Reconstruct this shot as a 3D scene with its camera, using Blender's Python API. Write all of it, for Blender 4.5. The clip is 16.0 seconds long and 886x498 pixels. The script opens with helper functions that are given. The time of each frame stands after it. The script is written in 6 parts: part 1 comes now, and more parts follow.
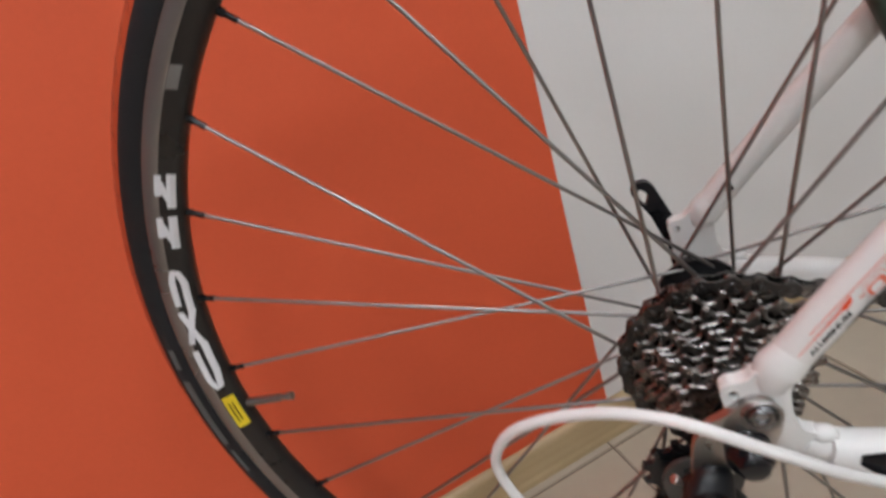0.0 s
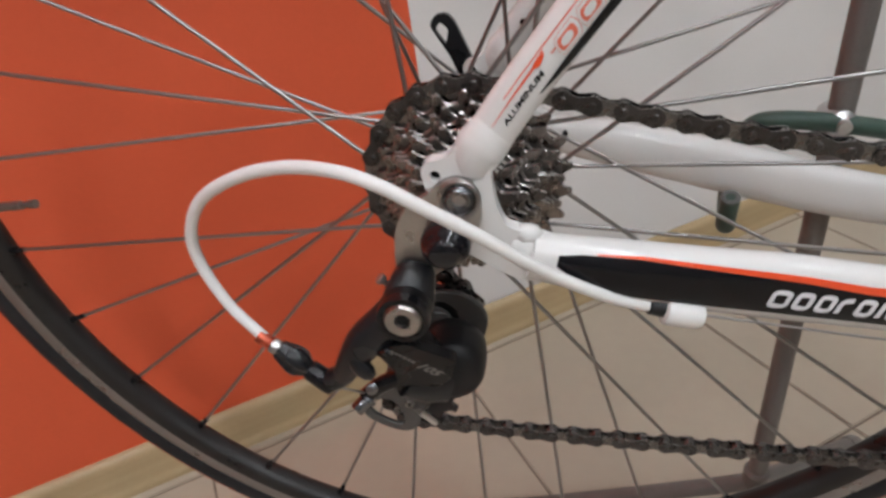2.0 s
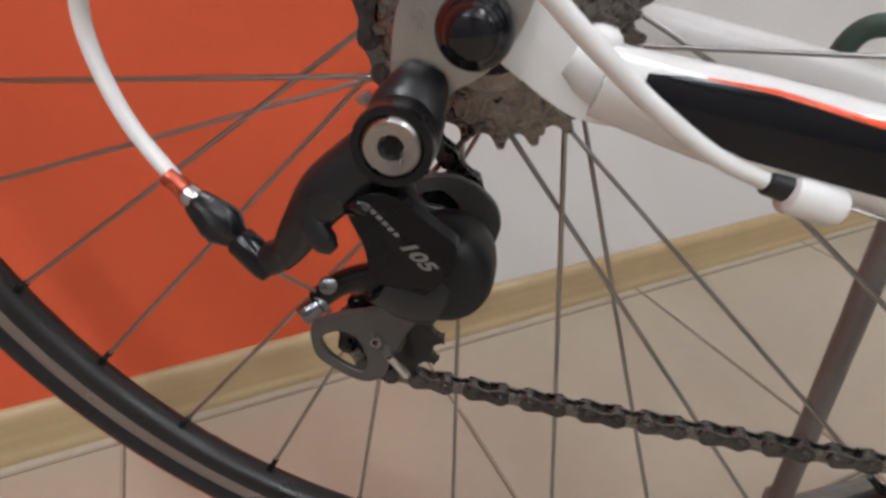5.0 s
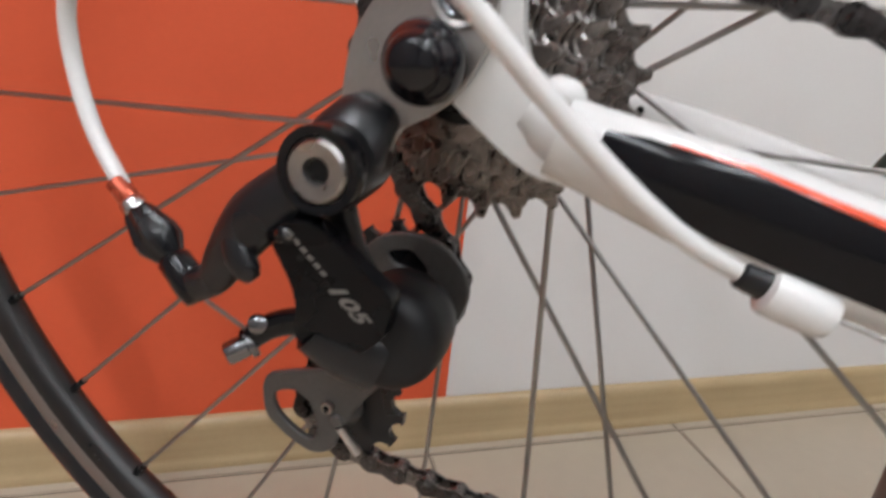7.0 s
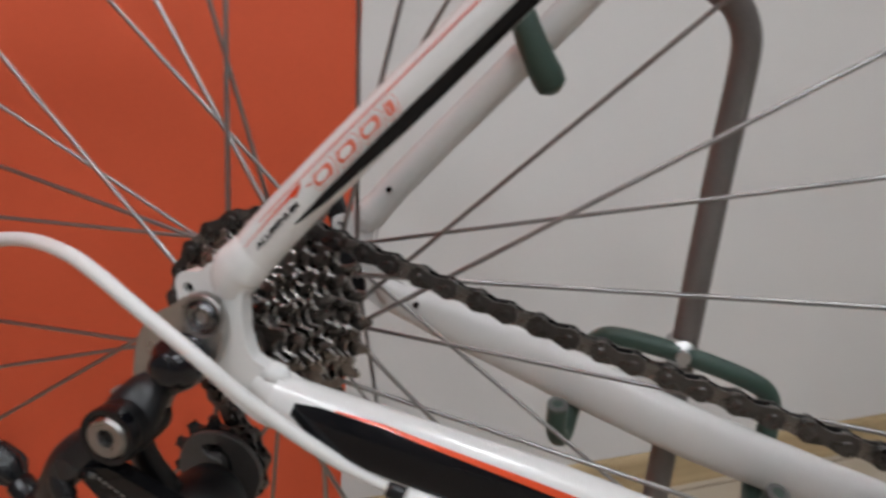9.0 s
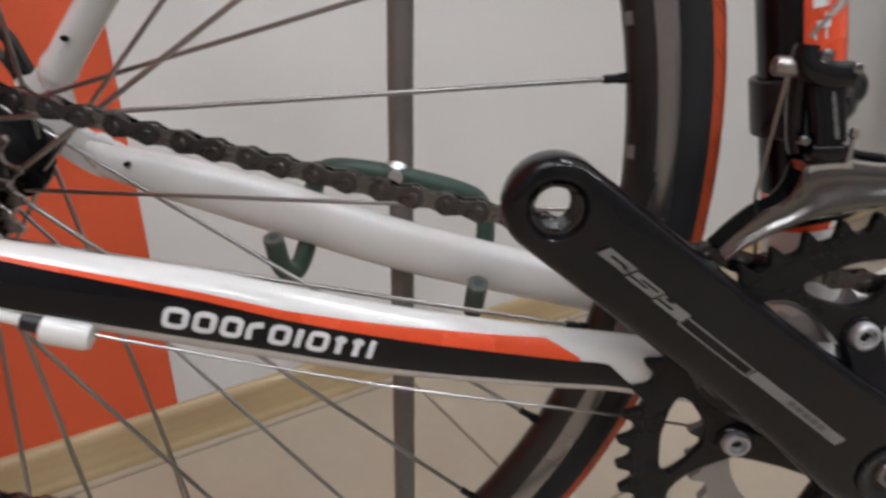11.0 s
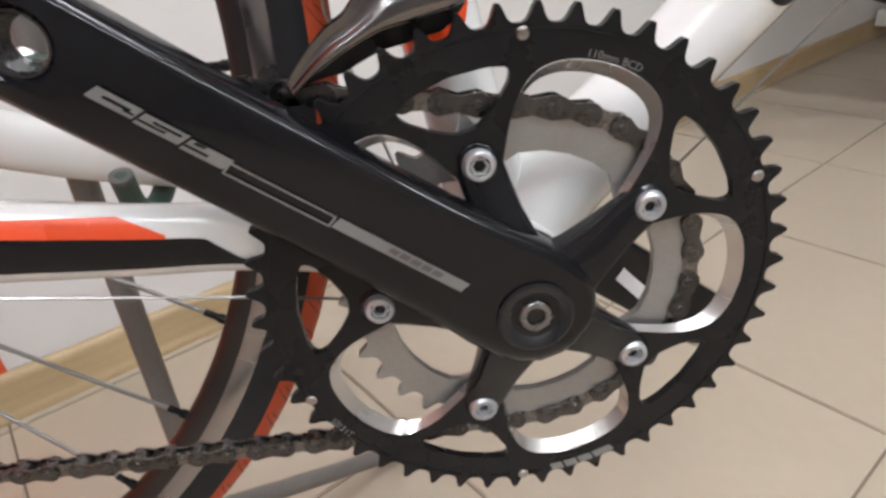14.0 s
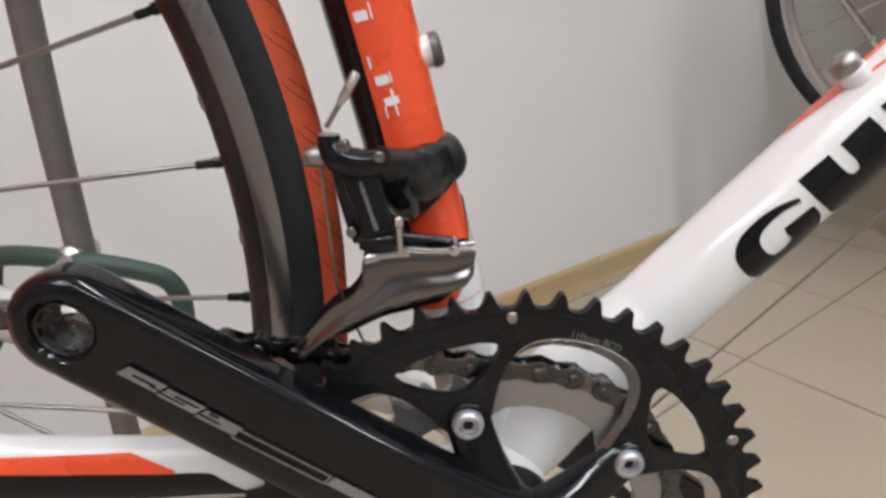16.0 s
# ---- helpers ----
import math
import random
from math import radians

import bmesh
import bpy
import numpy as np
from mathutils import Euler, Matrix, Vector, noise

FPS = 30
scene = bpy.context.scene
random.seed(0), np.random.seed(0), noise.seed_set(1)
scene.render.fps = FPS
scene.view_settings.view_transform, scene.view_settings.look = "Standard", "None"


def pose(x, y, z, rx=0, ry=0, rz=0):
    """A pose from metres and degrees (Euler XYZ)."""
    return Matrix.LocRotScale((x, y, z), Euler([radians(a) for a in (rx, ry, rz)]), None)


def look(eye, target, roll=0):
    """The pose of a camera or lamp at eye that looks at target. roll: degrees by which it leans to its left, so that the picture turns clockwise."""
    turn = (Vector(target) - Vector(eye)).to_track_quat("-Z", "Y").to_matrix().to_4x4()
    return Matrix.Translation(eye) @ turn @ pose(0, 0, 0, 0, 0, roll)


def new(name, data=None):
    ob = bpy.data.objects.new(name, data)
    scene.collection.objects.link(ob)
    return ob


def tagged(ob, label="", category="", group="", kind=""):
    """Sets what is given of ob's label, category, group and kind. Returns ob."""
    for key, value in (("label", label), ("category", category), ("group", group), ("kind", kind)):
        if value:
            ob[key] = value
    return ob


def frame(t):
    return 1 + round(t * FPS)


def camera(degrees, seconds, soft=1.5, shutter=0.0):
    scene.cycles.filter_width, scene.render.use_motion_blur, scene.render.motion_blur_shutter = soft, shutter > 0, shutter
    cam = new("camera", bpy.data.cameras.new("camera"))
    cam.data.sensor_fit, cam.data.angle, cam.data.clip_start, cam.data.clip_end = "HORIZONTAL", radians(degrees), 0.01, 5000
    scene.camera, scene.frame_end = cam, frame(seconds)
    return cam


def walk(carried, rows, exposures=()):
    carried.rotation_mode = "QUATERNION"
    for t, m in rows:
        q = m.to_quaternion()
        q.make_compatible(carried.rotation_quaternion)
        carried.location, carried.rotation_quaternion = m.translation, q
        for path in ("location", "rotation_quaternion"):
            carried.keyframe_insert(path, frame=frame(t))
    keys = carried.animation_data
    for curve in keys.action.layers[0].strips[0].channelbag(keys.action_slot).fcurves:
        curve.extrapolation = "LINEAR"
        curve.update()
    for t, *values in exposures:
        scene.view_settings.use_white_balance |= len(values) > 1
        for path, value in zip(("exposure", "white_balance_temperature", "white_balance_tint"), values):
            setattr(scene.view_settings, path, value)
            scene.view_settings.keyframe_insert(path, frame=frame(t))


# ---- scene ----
cam = camera(72.15, 16.0, soft=2.8, shutter=0.5)
PATH = [
    (0, (-0.0359, -0.2701, 0.6474), (-0.1497, 0.0646, 0.4601), -19.02),
    (0.5, (-0.0179, -0.2972, 0.6163), (-0.1315, 0.0409, 0.4352), -16.05),
    (1, (0.0033, -0.2956, 0.5934), (-0.0987, 0.0382, 0.3980), -13.97),
    (1.5, (0.0259, -0.2922, 0.5684), (-0.0646, 0.0388, 0.3628), -11.79),
    (2, (0.0401, -0.2773, 0.5447), (-0.0339, 0.0531, 0.3319), -8.63),
    (2.5, (0.0399, -0.2737, 0.5326), (-0.0216, 0.0681, 0.3342), -3.24),
    (3, (0.0298, -0.2753, 0.5189), (-0.0265, 0.0756, 0.3353), 0.74),
    (3.5, (0.0248, -0.2758, 0.5113), (-0.0271, 0.0768, 0.3296), 0.39),
    (4, (0.0208, -0.2689, 0.4979), (-0.0335, 0.0843, 0.3182), -0.13),
    (4.5, (0.0159, -0.2572, 0.4765), (-0.0376, 0.0881, 0.2818), 0.01),
    (4.7, (0.0156, -0.2463, 0.4649), (-0.0376, 0.0934, 0.2632), -0.25),
    (6.8, (0.0399, -0.2200, 0.4243), (-0.0668, 0.1372, 0.2794), 5.59),
    (7, (0.0471, -0.2202, 0.4321), (-0.0583, 0.1392, 0.2919), 5.86),
    (7.5, (0.0580, -0.2153, 0.4519), (-0.0430, 0.1472, 0.3163), 6.51),
    (8, (0.0737, -0.2270, 0.4906), (-0.0241, 0.1414, 0.3692), 7.18),
    (8.5, (0.0937, -0.2451, 0.5095), (0.0002, 0.1309, 0.4103), 5.93),
    (9, (0.1258, -0.2585, 0.5206), (0.0470, 0.1211, 0.4234), 4.70),
    (9.5, (0.1520, -0.2557, 0.5057), (0.1028, 0.1265, 0.3982), 2.65),
    (9.7, (0.1589, -0.2555, 0.4997), (0.1166, 0.1241, 0.3862), 2.27),
    (11.8, (0.2621, -0.2603, 0.4812), (0.2784, 0.1059, 0.3211), -1.03),
    (12, (0.2718, -0.2611, 0.4784), (0.2921, 0.1056, 0.3198), -1.47),
    (12.5, (0.2976, -0.2633, 0.4721), (0.3252, 0.1007, 0.3086), -3.13),
    (13, (0.3182, -0.2670, 0.4570), (0.3537, 0.0898, 0.2799), -4.42),
    (13.5, (0.3340, -0.2585, 0.4466), (0.3711, 0.0938, 0.2608), -3.72),
    (14, (0.3528, -0.2429, 0.4417), (0.3754, 0.1083, 0.2517), -5.46),
    (14.5, (0.3723, -0.2407, 0.4485), (0.3877, 0.1160, 0.2681), -5.98),
    (15, (0.3773, -0.2361, 0.4701), (0.3904, 0.1263, 0.3012), -5.13),
    (15.5, (0.3734, -0.2347, 0.4901), (0.3890, 0.1354, 0.3389), -3.34),
    (16, (0.3654, -0.2346, 0.5071), (0.3819, 0.1385, 0.3638), -2.41),
]
walk(cam, [(t, look(eye, target, roll)) for t, eye, target, roll in PATH], exposures=[(0.0, 0.03), (2.0, 0.08), (3.5, 0.08), (4.5, 0.17), (4.7, 0.22), (7.0, 0.36), (8.0, 0.12), (8.5, -0.06), (9.5, -0.2), (12.0, 0.40), (13.0, 0.56), (14.0, 0.68), (14.5, 0.72), (15.0, 0.78), (15.5, 0.63), (16.0, 0.44)])

# ---- world and lamps ----
world = bpy.data.worlds.new("world")
scene.world = world
world.use_nodes = True
world.node_tree.nodes["Background"].inputs["Color"].default_value = (0.9, 0.95, 1.0, 1)
world.node_tree.nodes["Background"].inputs["Strength"].default_value = 0.02

# along the back wall, out from it, and the turn of the strip
LAMPS = [(-2.0, -1.7, 90), (-0.80, -1.15, 90), (0.62, -1.15, 90), (-0.80, -2.7, 90), (0.50, -2.7, 0), (2.1, -2.7, 90)]
LAMP_POWER = 48.5


# ---- materials ----
def material(name, base, rough=0.5, metal=0.0, coat=0.0, vary=0.12, scale=40.0, fine=600.0, bump=0.05, spread=0.12,
             island=0.0, spec=0.5):
    """A surface whose colour and gloss vary at two sizes, with a fine relief."""
    m = bpy.data.materials.new(name)
    m.use_nodes = True
    t = m.node_tree
    n, l = t.nodes, t.links
    p = n["Principled BSDF"]
    p.inputs["Metallic"].default_value = metal
    p.inputs["Coat Weight"].default_value = coat
    p.inputs["Coat Roughness"].default_value = 0.06
    p.inputs["Specular IOR Level"].default_value = spec
    co = n.new("ShaderNodeTexCoord")
    big = n.new("ShaderNodeTexNoise")
    big.inputs["Scale"].default_value = scale
    big.inputs["Detail"].default_value = 4
    small = n.new("ShaderNodeTexNoise")
    small.inputs["Scale"].default_value = fine
    small.inputs["Detail"].default_value = 3
    for x in (big, small):
        l.new(co.outputs["Object"], x.inputs["Vector"])
    mix = n.new("ShaderNodeMix")
    mix.data_type = "FLOAT"
    mix.inputs["Factor"].default_value = 0.4
    l.new(big.outputs["Fac"], mix.inputs["A"])
    l.new(small.outputs["Fac"], mix.inputs["B"])
    tone = n.new("ShaderNodeMapRange")
    tone.inputs["From Min"].default_value = 0.25
    tone.inputs["From Max"].default_value = 0.75
    tone.inputs["To Min"].default_value = 1 - vary
    tone.inputs["To Max"].default_value = 1 + vary
    l.new(mix.outputs["Result"], tone.inputs["Value"])
    last = tone.outputs["Result"]
    if island:
        info = n.new("ShaderNodeObjectInfo")
        lot = n.new("ShaderNodeMapRange")
        lot.inputs["To Min"].default_value = 1 - island
        lot.inputs["To Max"].default_value = 1 + island
        l.new(info.outputs["Random"], lot.inputs["Value"])
        mul = n.new("ShaderNodeMath")
        mul.operation = "MULTIPLY"
        l.new(last, mul.inputs[0])
        l.new(lot.outputs["Result"], mul.inputs[1])
        last = mul.outputs["Value"]
    hue = n.new("ShaderNodeHueSaturation")
    hue.inputs["Color"].default_value = (*base, 1)
    l.new(last, hue.inputs["Value"])
    l.new(hue.outputs["Color"], p.inputs["Base Color"])
    gl = n.new("ShaderNodeMapRange")
    gl.inputs["From Min"].default_value = 0.3
    gl.inputs["From Max"].default_value = 0.7
    gl.inputs["To Min"].default_value = max(0.02, rough - spread)
    gl.inputs["To Max"].default_value = min(1, rough + spread)
    l.new(big.outputs["Fac"], gl.inputs["Value"])
    l.new(gl.outputs["Result"], p.inputs["Roughness"])
    if bump:
        b = n.new("ShaderNodeBump")
        b.inputs["Strength"].default_value = bump
        b.inputs["Distance"].default_value = 0.0006
        l.new(small.outputs["Fac"], b.inputs["Height"])
        l.new(b.outputs["Normal"], p.inputs["Normal"])
    return m


WHITE = material("white_enamel", (0.69, 0.685, 0.665), 0.20, coat=0.3, vary=0.03, bump=0.015, spread=0.05)
RED = material("red_enamel", (0.72, 0.075, 0.02), 0.25, coat=0.5, vary=0.05, bump=0.01, spread=0.05)
RED_FADED = material("red_outline", (0.70, 0.17, 0.11), 0.28, coat=0.4, vary=0.1, bump=0.01)
BLACK_PAINT = material("black_enamel", (0.005, 0.005, 0.0065), 0.16, coat=0.08, spec=0.22, vary=0.2, bump=0.01, spread=0.06)
BLACK_ALLOY = material("black_anodised", (0.0078, 0.0078, 0.0084), 0.30, 0.0, vary=0.25, bump=0.03, spec=0.22)
BLACK_MATTE = material("black_moulded", (0.010, 0.0102, 0.011), 0.46, vary=0.25, bump=0.03, spec=0.28)
BLACK_GLOSS = material("black_gloss", (0.005, 0.005, 0.0062), 0.14, coat=0.2, vary=0.2, bump=0.006, spread=0.04, spec=0.21)
BLACK_PLASTIC = material("black_plastic", (0.0095, 0.0098, 0.0112), 0.30, spec=0.38, vary=0.2, bump=0.02)
LINK_BLACK = material("satin_black_link", (0.005, 0.005, 0.006), 0.27, vary=0.2, bump=0.01, spread=0.06, spec=0.1)
LINK_DECAL = material("pale_grey_decal", (0.21, 0.21, 0.205), 0.4, 0.2, vary=0.12, bump=0.02)
GREY_DECAL = material("grey_decal", (0.20, 0.196, 0.19), 0.45, 0.3, vary=0.12, bump=0.03)
WHITE_DECAL = material("white_decal", (0.72, 0.72, 0.74), 0.4, vary=0.06, bump=0.02)
YELLOW = material("yellow_decal", (0.75, 0.56, 0.02), 0.4, vary=0.08, bump=0.02)
STEEL = material("spoke_steel", (0.30, 0.29, 0.28), 0.31, 1.0, vary=0.05, scale=30, bump=0.0, spread=0.02)
CHROME = material("polished_chrome", (0.55, 0.535, 0.525), 0.17, 1.0, vary=0.12, bump=0.02, spread=0.07)
SILVER = material("brushed_silver", (0.56, 0.56, 0.555), 0.34, 1.0, vary=0.12, scale=90, bump=0.08)
BOLT_PALE = material("pale_bolt_alloy", (0.44, 0.45, 0.47), 0.38, 0.7, vary=0.12, scale=120, bump=0.04)
RING_EDGE = material("machined_edge", (0.52, 0.50, 0.48), 0.27, 0.9, vary=0.1, bump=0.02)
RING_GREY = material("grey_alloy_ring", (0.31, 0.305, 0.30), 0.42, 0.75, vary=0.12, scale=80, bump=0.05)
HANGER = material("grey_hanger", (0.45, 0.435, 0.415), 0.33, 1.0, vary=0.12, bump=0.06)
THREAD = material("oily_thread_metal", (0.05, 0.048, 0.047), 0.28, 0.7, vary=0.3, scale=200, bump=0.1)
CAGE_GREY = material("dark_grey_cage", (0.12, 0.118, 0.115), 0.38, 0.6, vary=0.15, bump=0.05)
CAGE_BLACK = material("black_cage_plate", (0.085, 0.083, 0.080), 0.38, 0.4, vary=0.2, bump=0.04)
# oily steel; the strong mottling also puts sparkle into its colour
COG = material("oily_sprocket_steel", (0.225, 0.204, 0.188), 0.30, 1.0, vary=0.5, scale=220, fine=600, bump=0.25, spread=0.15, island=0.15)
# paler edges: wear, plus the ceiling glints on tooth tops, in the colour
COG_EDGE = material("worn_glint_sprocket_edge", (0.27, 0.252, 0.237), 0.31, 1.0, vary=0.45, scale=300, fine=900, bump=0.06, spread=0.10)
# chain edges and inner links: wear and painted-in glints together
CHAIN_EDGE = material("worn_glint_chain_edge", (0.17, 0.163, 0.157), 0.28, 1.0, vary=0.4, scale=300, fine=900, bump=0.06, spread=0.1)
BOLT_GREY = material("dull_bolt_steel", (0.34, 0.325, 0.31), 0.34, 1.0, vary=0.15, scale=120, bump=0.06)
BOLT_DARK = material("dark_bolt_steel", (0.20, 0.203, 0.212), 0.22, 1.0, vary=0.15, scale=120, bump=0.04)
CAP_BLACK = material("polished_black_cap", (0.006, 0.006, 0.0085), 0.09, coat=0.1, vary=0.2, bump=0.004, spread=0.03, spec=0.4)
FD_METAL = material("nickel_plated_cage", (0.165, 0.158, 0.155), 0.19, 1.0, vary=0.10, scale=60, bump=0.02, spread=0.06)
CHAIN = material("oily_chain_steel", (0.080, 0.077, 0.0765), 0.29, 1.0, vary=0.4, scale=200, fine=900, bump=0.06, spread=0.13, island=0.2)
RUBBER = material("tyre_rubber", (0.013, 0.0135, 0.015), 0.62, vary=0.25, scale=60, fine=900, bump=0.15, spec=0.3)
TREAD = material("orange_tread_rubber", (0.44, 0.065, 0.022), 0.6, vary=0.18, scale=70, fine=900, bump=0.25, spec=0.3)
TYRE_LABEL = material("worn_tyre_label", (0.085, 0.09, 0.088), 0.5, vary=0.35, scale=120, bump=0.05)
RIM_BLACK = material("black_rim", (0.010, 0.0085, 0.008), 0.36, vary=0.2, bump=0.02)
BRAKE = material("machined_brake_track", (0.285, 0.270, 0.268), 0.30, 0.95, vary=0.07, scale=25, bump=0.03, spread=0.05)
HOUSING = material("white_cable_housing", (0.72, 0.71, 0.69), 0.42, vary=0.05, bump=0.03)
COPPER = material("red_ferrule", (0.42, 0.075, 0.035), 0.35, 0.6, vary=0.2)
GREEN = material("green_rubber_sleeve", (0.034, 0.066, 0.050), 0.45, vary=0.25, scale=60, bump=0.15)
HOOK_END = material("grey_plug", (0.12, 0.125, 0.12), 0.4, 0.3, vary=0.2, bump=0.1)
POST = material("grey_steel_tube", (0.16, 0.144, 0.131), 0.5, 0.15, vary=0.16, scale=50, bump=0.1)
WALL_ORANGE = material("orange_wall_paint", (0.665, 0.102, 0.039), 0.62, vary=0.05, scale=3.0, fine=220, bump=0.12, spread=0.06, spec=0.35)
WALL_GREY = material("light_grey_wall_paint", (0.71, 0.69, 0.67), 0.65, vary=0.03, scale=2.5, fine=220, bump=0.12, spread=0.06, spec=0.3)
# for walls out of view; grey set by the fill and reflections they give
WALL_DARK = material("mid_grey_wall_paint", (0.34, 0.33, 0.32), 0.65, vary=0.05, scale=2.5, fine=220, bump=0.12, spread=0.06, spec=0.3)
CEILING = material("white_ceiling_paint", (0.78, 0.77, 0.75), 0.8, vary=0.03, scale=2, fine=90)
TILE = material("beige_floor_tile", (0.388, 0.326, 0.251), 0.30, vary=0.055, scale=5.0, fine=60, bump=0.02, spread=0.02, island=0.02)
GROUT = material("tile_grout", (0.16, 0.125, 0.095), 0.85, vary=0.2, scale=30, bump=0.3)


def wood(name, base, dark):
    m = material(name, base, 0.4, vary=0.08, scale=20, fine=300, bump=0.04)
    t = m.node_tree
    n, l = t.nodes, t.links
    co = n.new("ShaderNodeTexCoord")
    st = n.new("ShaderNodeMapping")
    st.inputs["Scale"].default_value = (3.0, 60.0, 60.0)
    g = n.new("ShaderNodeTexNoise")
    g.inputs["Scale"].default_value = 1.6
    g.inputs["Detail"].default_value = 5
    ramp = n.new("ShaderNodeValToRGB")
    ramp.color_ramp.elements[0].position = 0.36
    ramp.color_ramp.elements[0].color = (*dark, 1)
    ramp.color_ramp.elements[1].position = 0.62
    ramp.color_ramp.elements[1].color = (*base, 1)
    l.new(co.outputs["Object"], st.inputs["Vector"])
    l.new(st.outputs["Vector"], g.inputs["Vector"])
    l.new(g.outputs["Fac"], ramp.inputs["Fac"])
    hue = next(x for x in n if x.bl_idname == "ShaderNodeHueSaturation")
    l.new(ramp.outputs["Color"], hue.inputs["Color"])
    return m


OAK = wood("oak_skirting", (0.415, 0.305, 0.168), (0.385, 0.278, 0.148))


def glowing(name, colour, strength):
    m = bpy.data.materials.new(name)
    m.use_nodes = True
    p = m.node_tree.nodes["Principled BSDF"]
    p.inputs["Base Color"].default_value = (0.8, 0.8, 0.8, 1)
    p.inputs["Emission Color"].default_value = (*colour, 1)
    p.inputs["Emission Strength"].default_value = strength
    return m


# ---- mesh helpers ----
def finish(bm, name, mat, smooth=True, angle=38):
    bmesh.ops.recalc_face_normals(bm, faces=bm.faces[:])
    me = bpy.data.meshes.new(name)
    for f in bm.faces:
        f.smooth = smooth
    if smooth:
        for e in bm.edges:
            if len(e.link_faces) == 2 and e.calc_face_angle(0) > radians(angle):
                e.smooth = False
    bm.to_mesh(me)
    bm.free()
    for m in (mat if isinstance(mat, (list, tuple)) else [mat]):
        me.materials.append(m)
    return me


def part(name, bm, mat, parent=None, label="", smooth=True, angle=38, bevel=0.0):
    ob = new(name, finish(bm, name, mat, smooth, angle))
    if parent is not None:
        ob.parent = parent
    if label:
        tagged(ob, label)
    if bevel:
        b = ob.modifiers.new("edges", "BEVEL")
        b.width, b.segments, b.limit_method, b.angle_limit = bevel, 2, "ANGLE", radians(40)
        b.harden_normals = False
    return ob


def repeat(name, me, parent, m):
    ob = new(name, me)
    ob.parent = parent
    ob.matrix_basis = m
    return ob


def V(*a):
    return Vector(a)


def spline(pts, n=6):
    """A smooth line through the points."""
    p = [Vector(q) for q in pts]
    p = [p[0] * 2 - p[1]] + p + [p[-1] * 2 - p[-2]]
    out = []
    for i in range(1, len(p) - 2):
        for k in range(n):
            t = k / n
            out.append(0.5 * ((2 * p[i]) + (p[i + 1] - p[i - 1]) * t + (2 * p[i - 1] - 5 * p[i] + 4 * p[i + 1] - p[i + 2]) * t * t
                              + (3 * p[i] - p[i - 1] - 3 * p[i + 1] + p[i + 2]) * t ** 3))
    out.append(p[-2].copy())
    return out


def frames(path, ref=(0, 1, 0)):
    """For each place on a line: its place, an upright normal and a sideways one."""
    ref = Vector(ref)
    out = []
    for i, c in enumerate(path):
        d = (path[min(i + 1, len(path) - 1)] - path[max(i - 1, 0)]).normalized()
        a = d.cross(ref)
        a = a.normalized() if a.length > 1e-5 else Vector((0, 0, 1))
        b = a.cross(d).normalized()
        if a.z < 0 and abs(d.z) < 0.95:
            a, b = -a, -b
        out.append((c, a, b))
    return out


def parallel(path):
    """As frames(), but carried along without twist, for lines that curl."""
    out = []
    a = None
    for i, c in enumerate(path):
        d = (path[min(i + 1, len(path) - 1)] - path[max(i - 1, 0)]).normalized()
        if a is None:
            a = d.orthogonal().normalized()
        a = (a - d * a.dot(d)).normalized()
        out.append((c, a, d.cross(a)))
    return out


def at(v, i, n):
    """A value of a list that is stretched over n places."""
    if not isinstance(v, (list, tuple)):
        return v
    x = i / max(1, n - 1) * (len(v) - 1)
    k = min(int(x), len(v) - 2)
    return v[k] + (v[k + 1] - v[k]) * (x - k)


def tube(path, ra, rb=None, seg=14, ref=None, caps=True, bm=None, power=1.0):
    """A round or oval tube along a line; ra upright, rb sideways."""
    rb = ra if rb is None else rb
    bm = bm or bmesh.new()
    fr = frames(path, ref) if ref else parallel(path)
    rings = []
    for i, (c, a, b) in enumerate(fr):
        x, y = at(ra, i, len(fr)), at(rb, i, len(fr))
        ring = []
        for k in range(seg):
            w = 2 * math.pi * k / seg
            cs, sn = math.cos(w), math.sin(w)
            cs, sn = math.copysign(abs(cs) ** power, cs), math.copysign(abs(sn) ** power, sn)
            ring.append(bm.verts.new(c + a * (x * cs) + b * (y * sn)))
        rings.append(ring)
    for r, s in zip(rings, rings[1:]):
        for k in range(seg):
            bm.faces.new((r[k], r[(k + 1) % seg], s[(k + 1) % seg], s[k]))
    if caps:
        bm.faces.new(rings[0][::-1])
        bm.faces.new(rings[-1])
    return bm


def bent(v, power):
    return math.copysign(abs(v) ** power, v)


def patch(path, ra, rb, i0, i1, edges, lift=0.0003, ref=(0, 1, 0), cross=6, bm=None, power=1.0):
    """A strip of paint on the near side of a tube, from place i0 to i1 of its line; edges(t) gives its lower and upper
    height, from -1 (bottom) to 1 (top)."""
    bm = bm or bmesh.new()
    fr = frames(path, ref)
    rows = []
    for i in range(i0, i1 + 1):
        c, a, b = fr[i]
        x, y = at(ra, i, len(fr)) + lift, at(rb, i, len(fr)) + lift
        if b.y > 0:
            b = -b
        lo, hi = edges((i - i0) / max(1, i1 - i0))
        w0, w1 = math.acos(max(-1, min(1, lo))), math.acos(max(-1, min(1, hi)))
        rows.append([bm.verts.new(c + a * (x * bent(math.cos(w0 + (w1 - w0) * k / cross), power)) + b * (y * bent(math.sin(w0 + (w1 - w0) * k / cross), power)))
                     for k in range(cross + 1)])
    for r, s in zip(rows, rows[1:]):
        for k in range(cross):
            bm.faces.new((r[k], r[k + 1], s[k + 1], s[k]))
    return bm


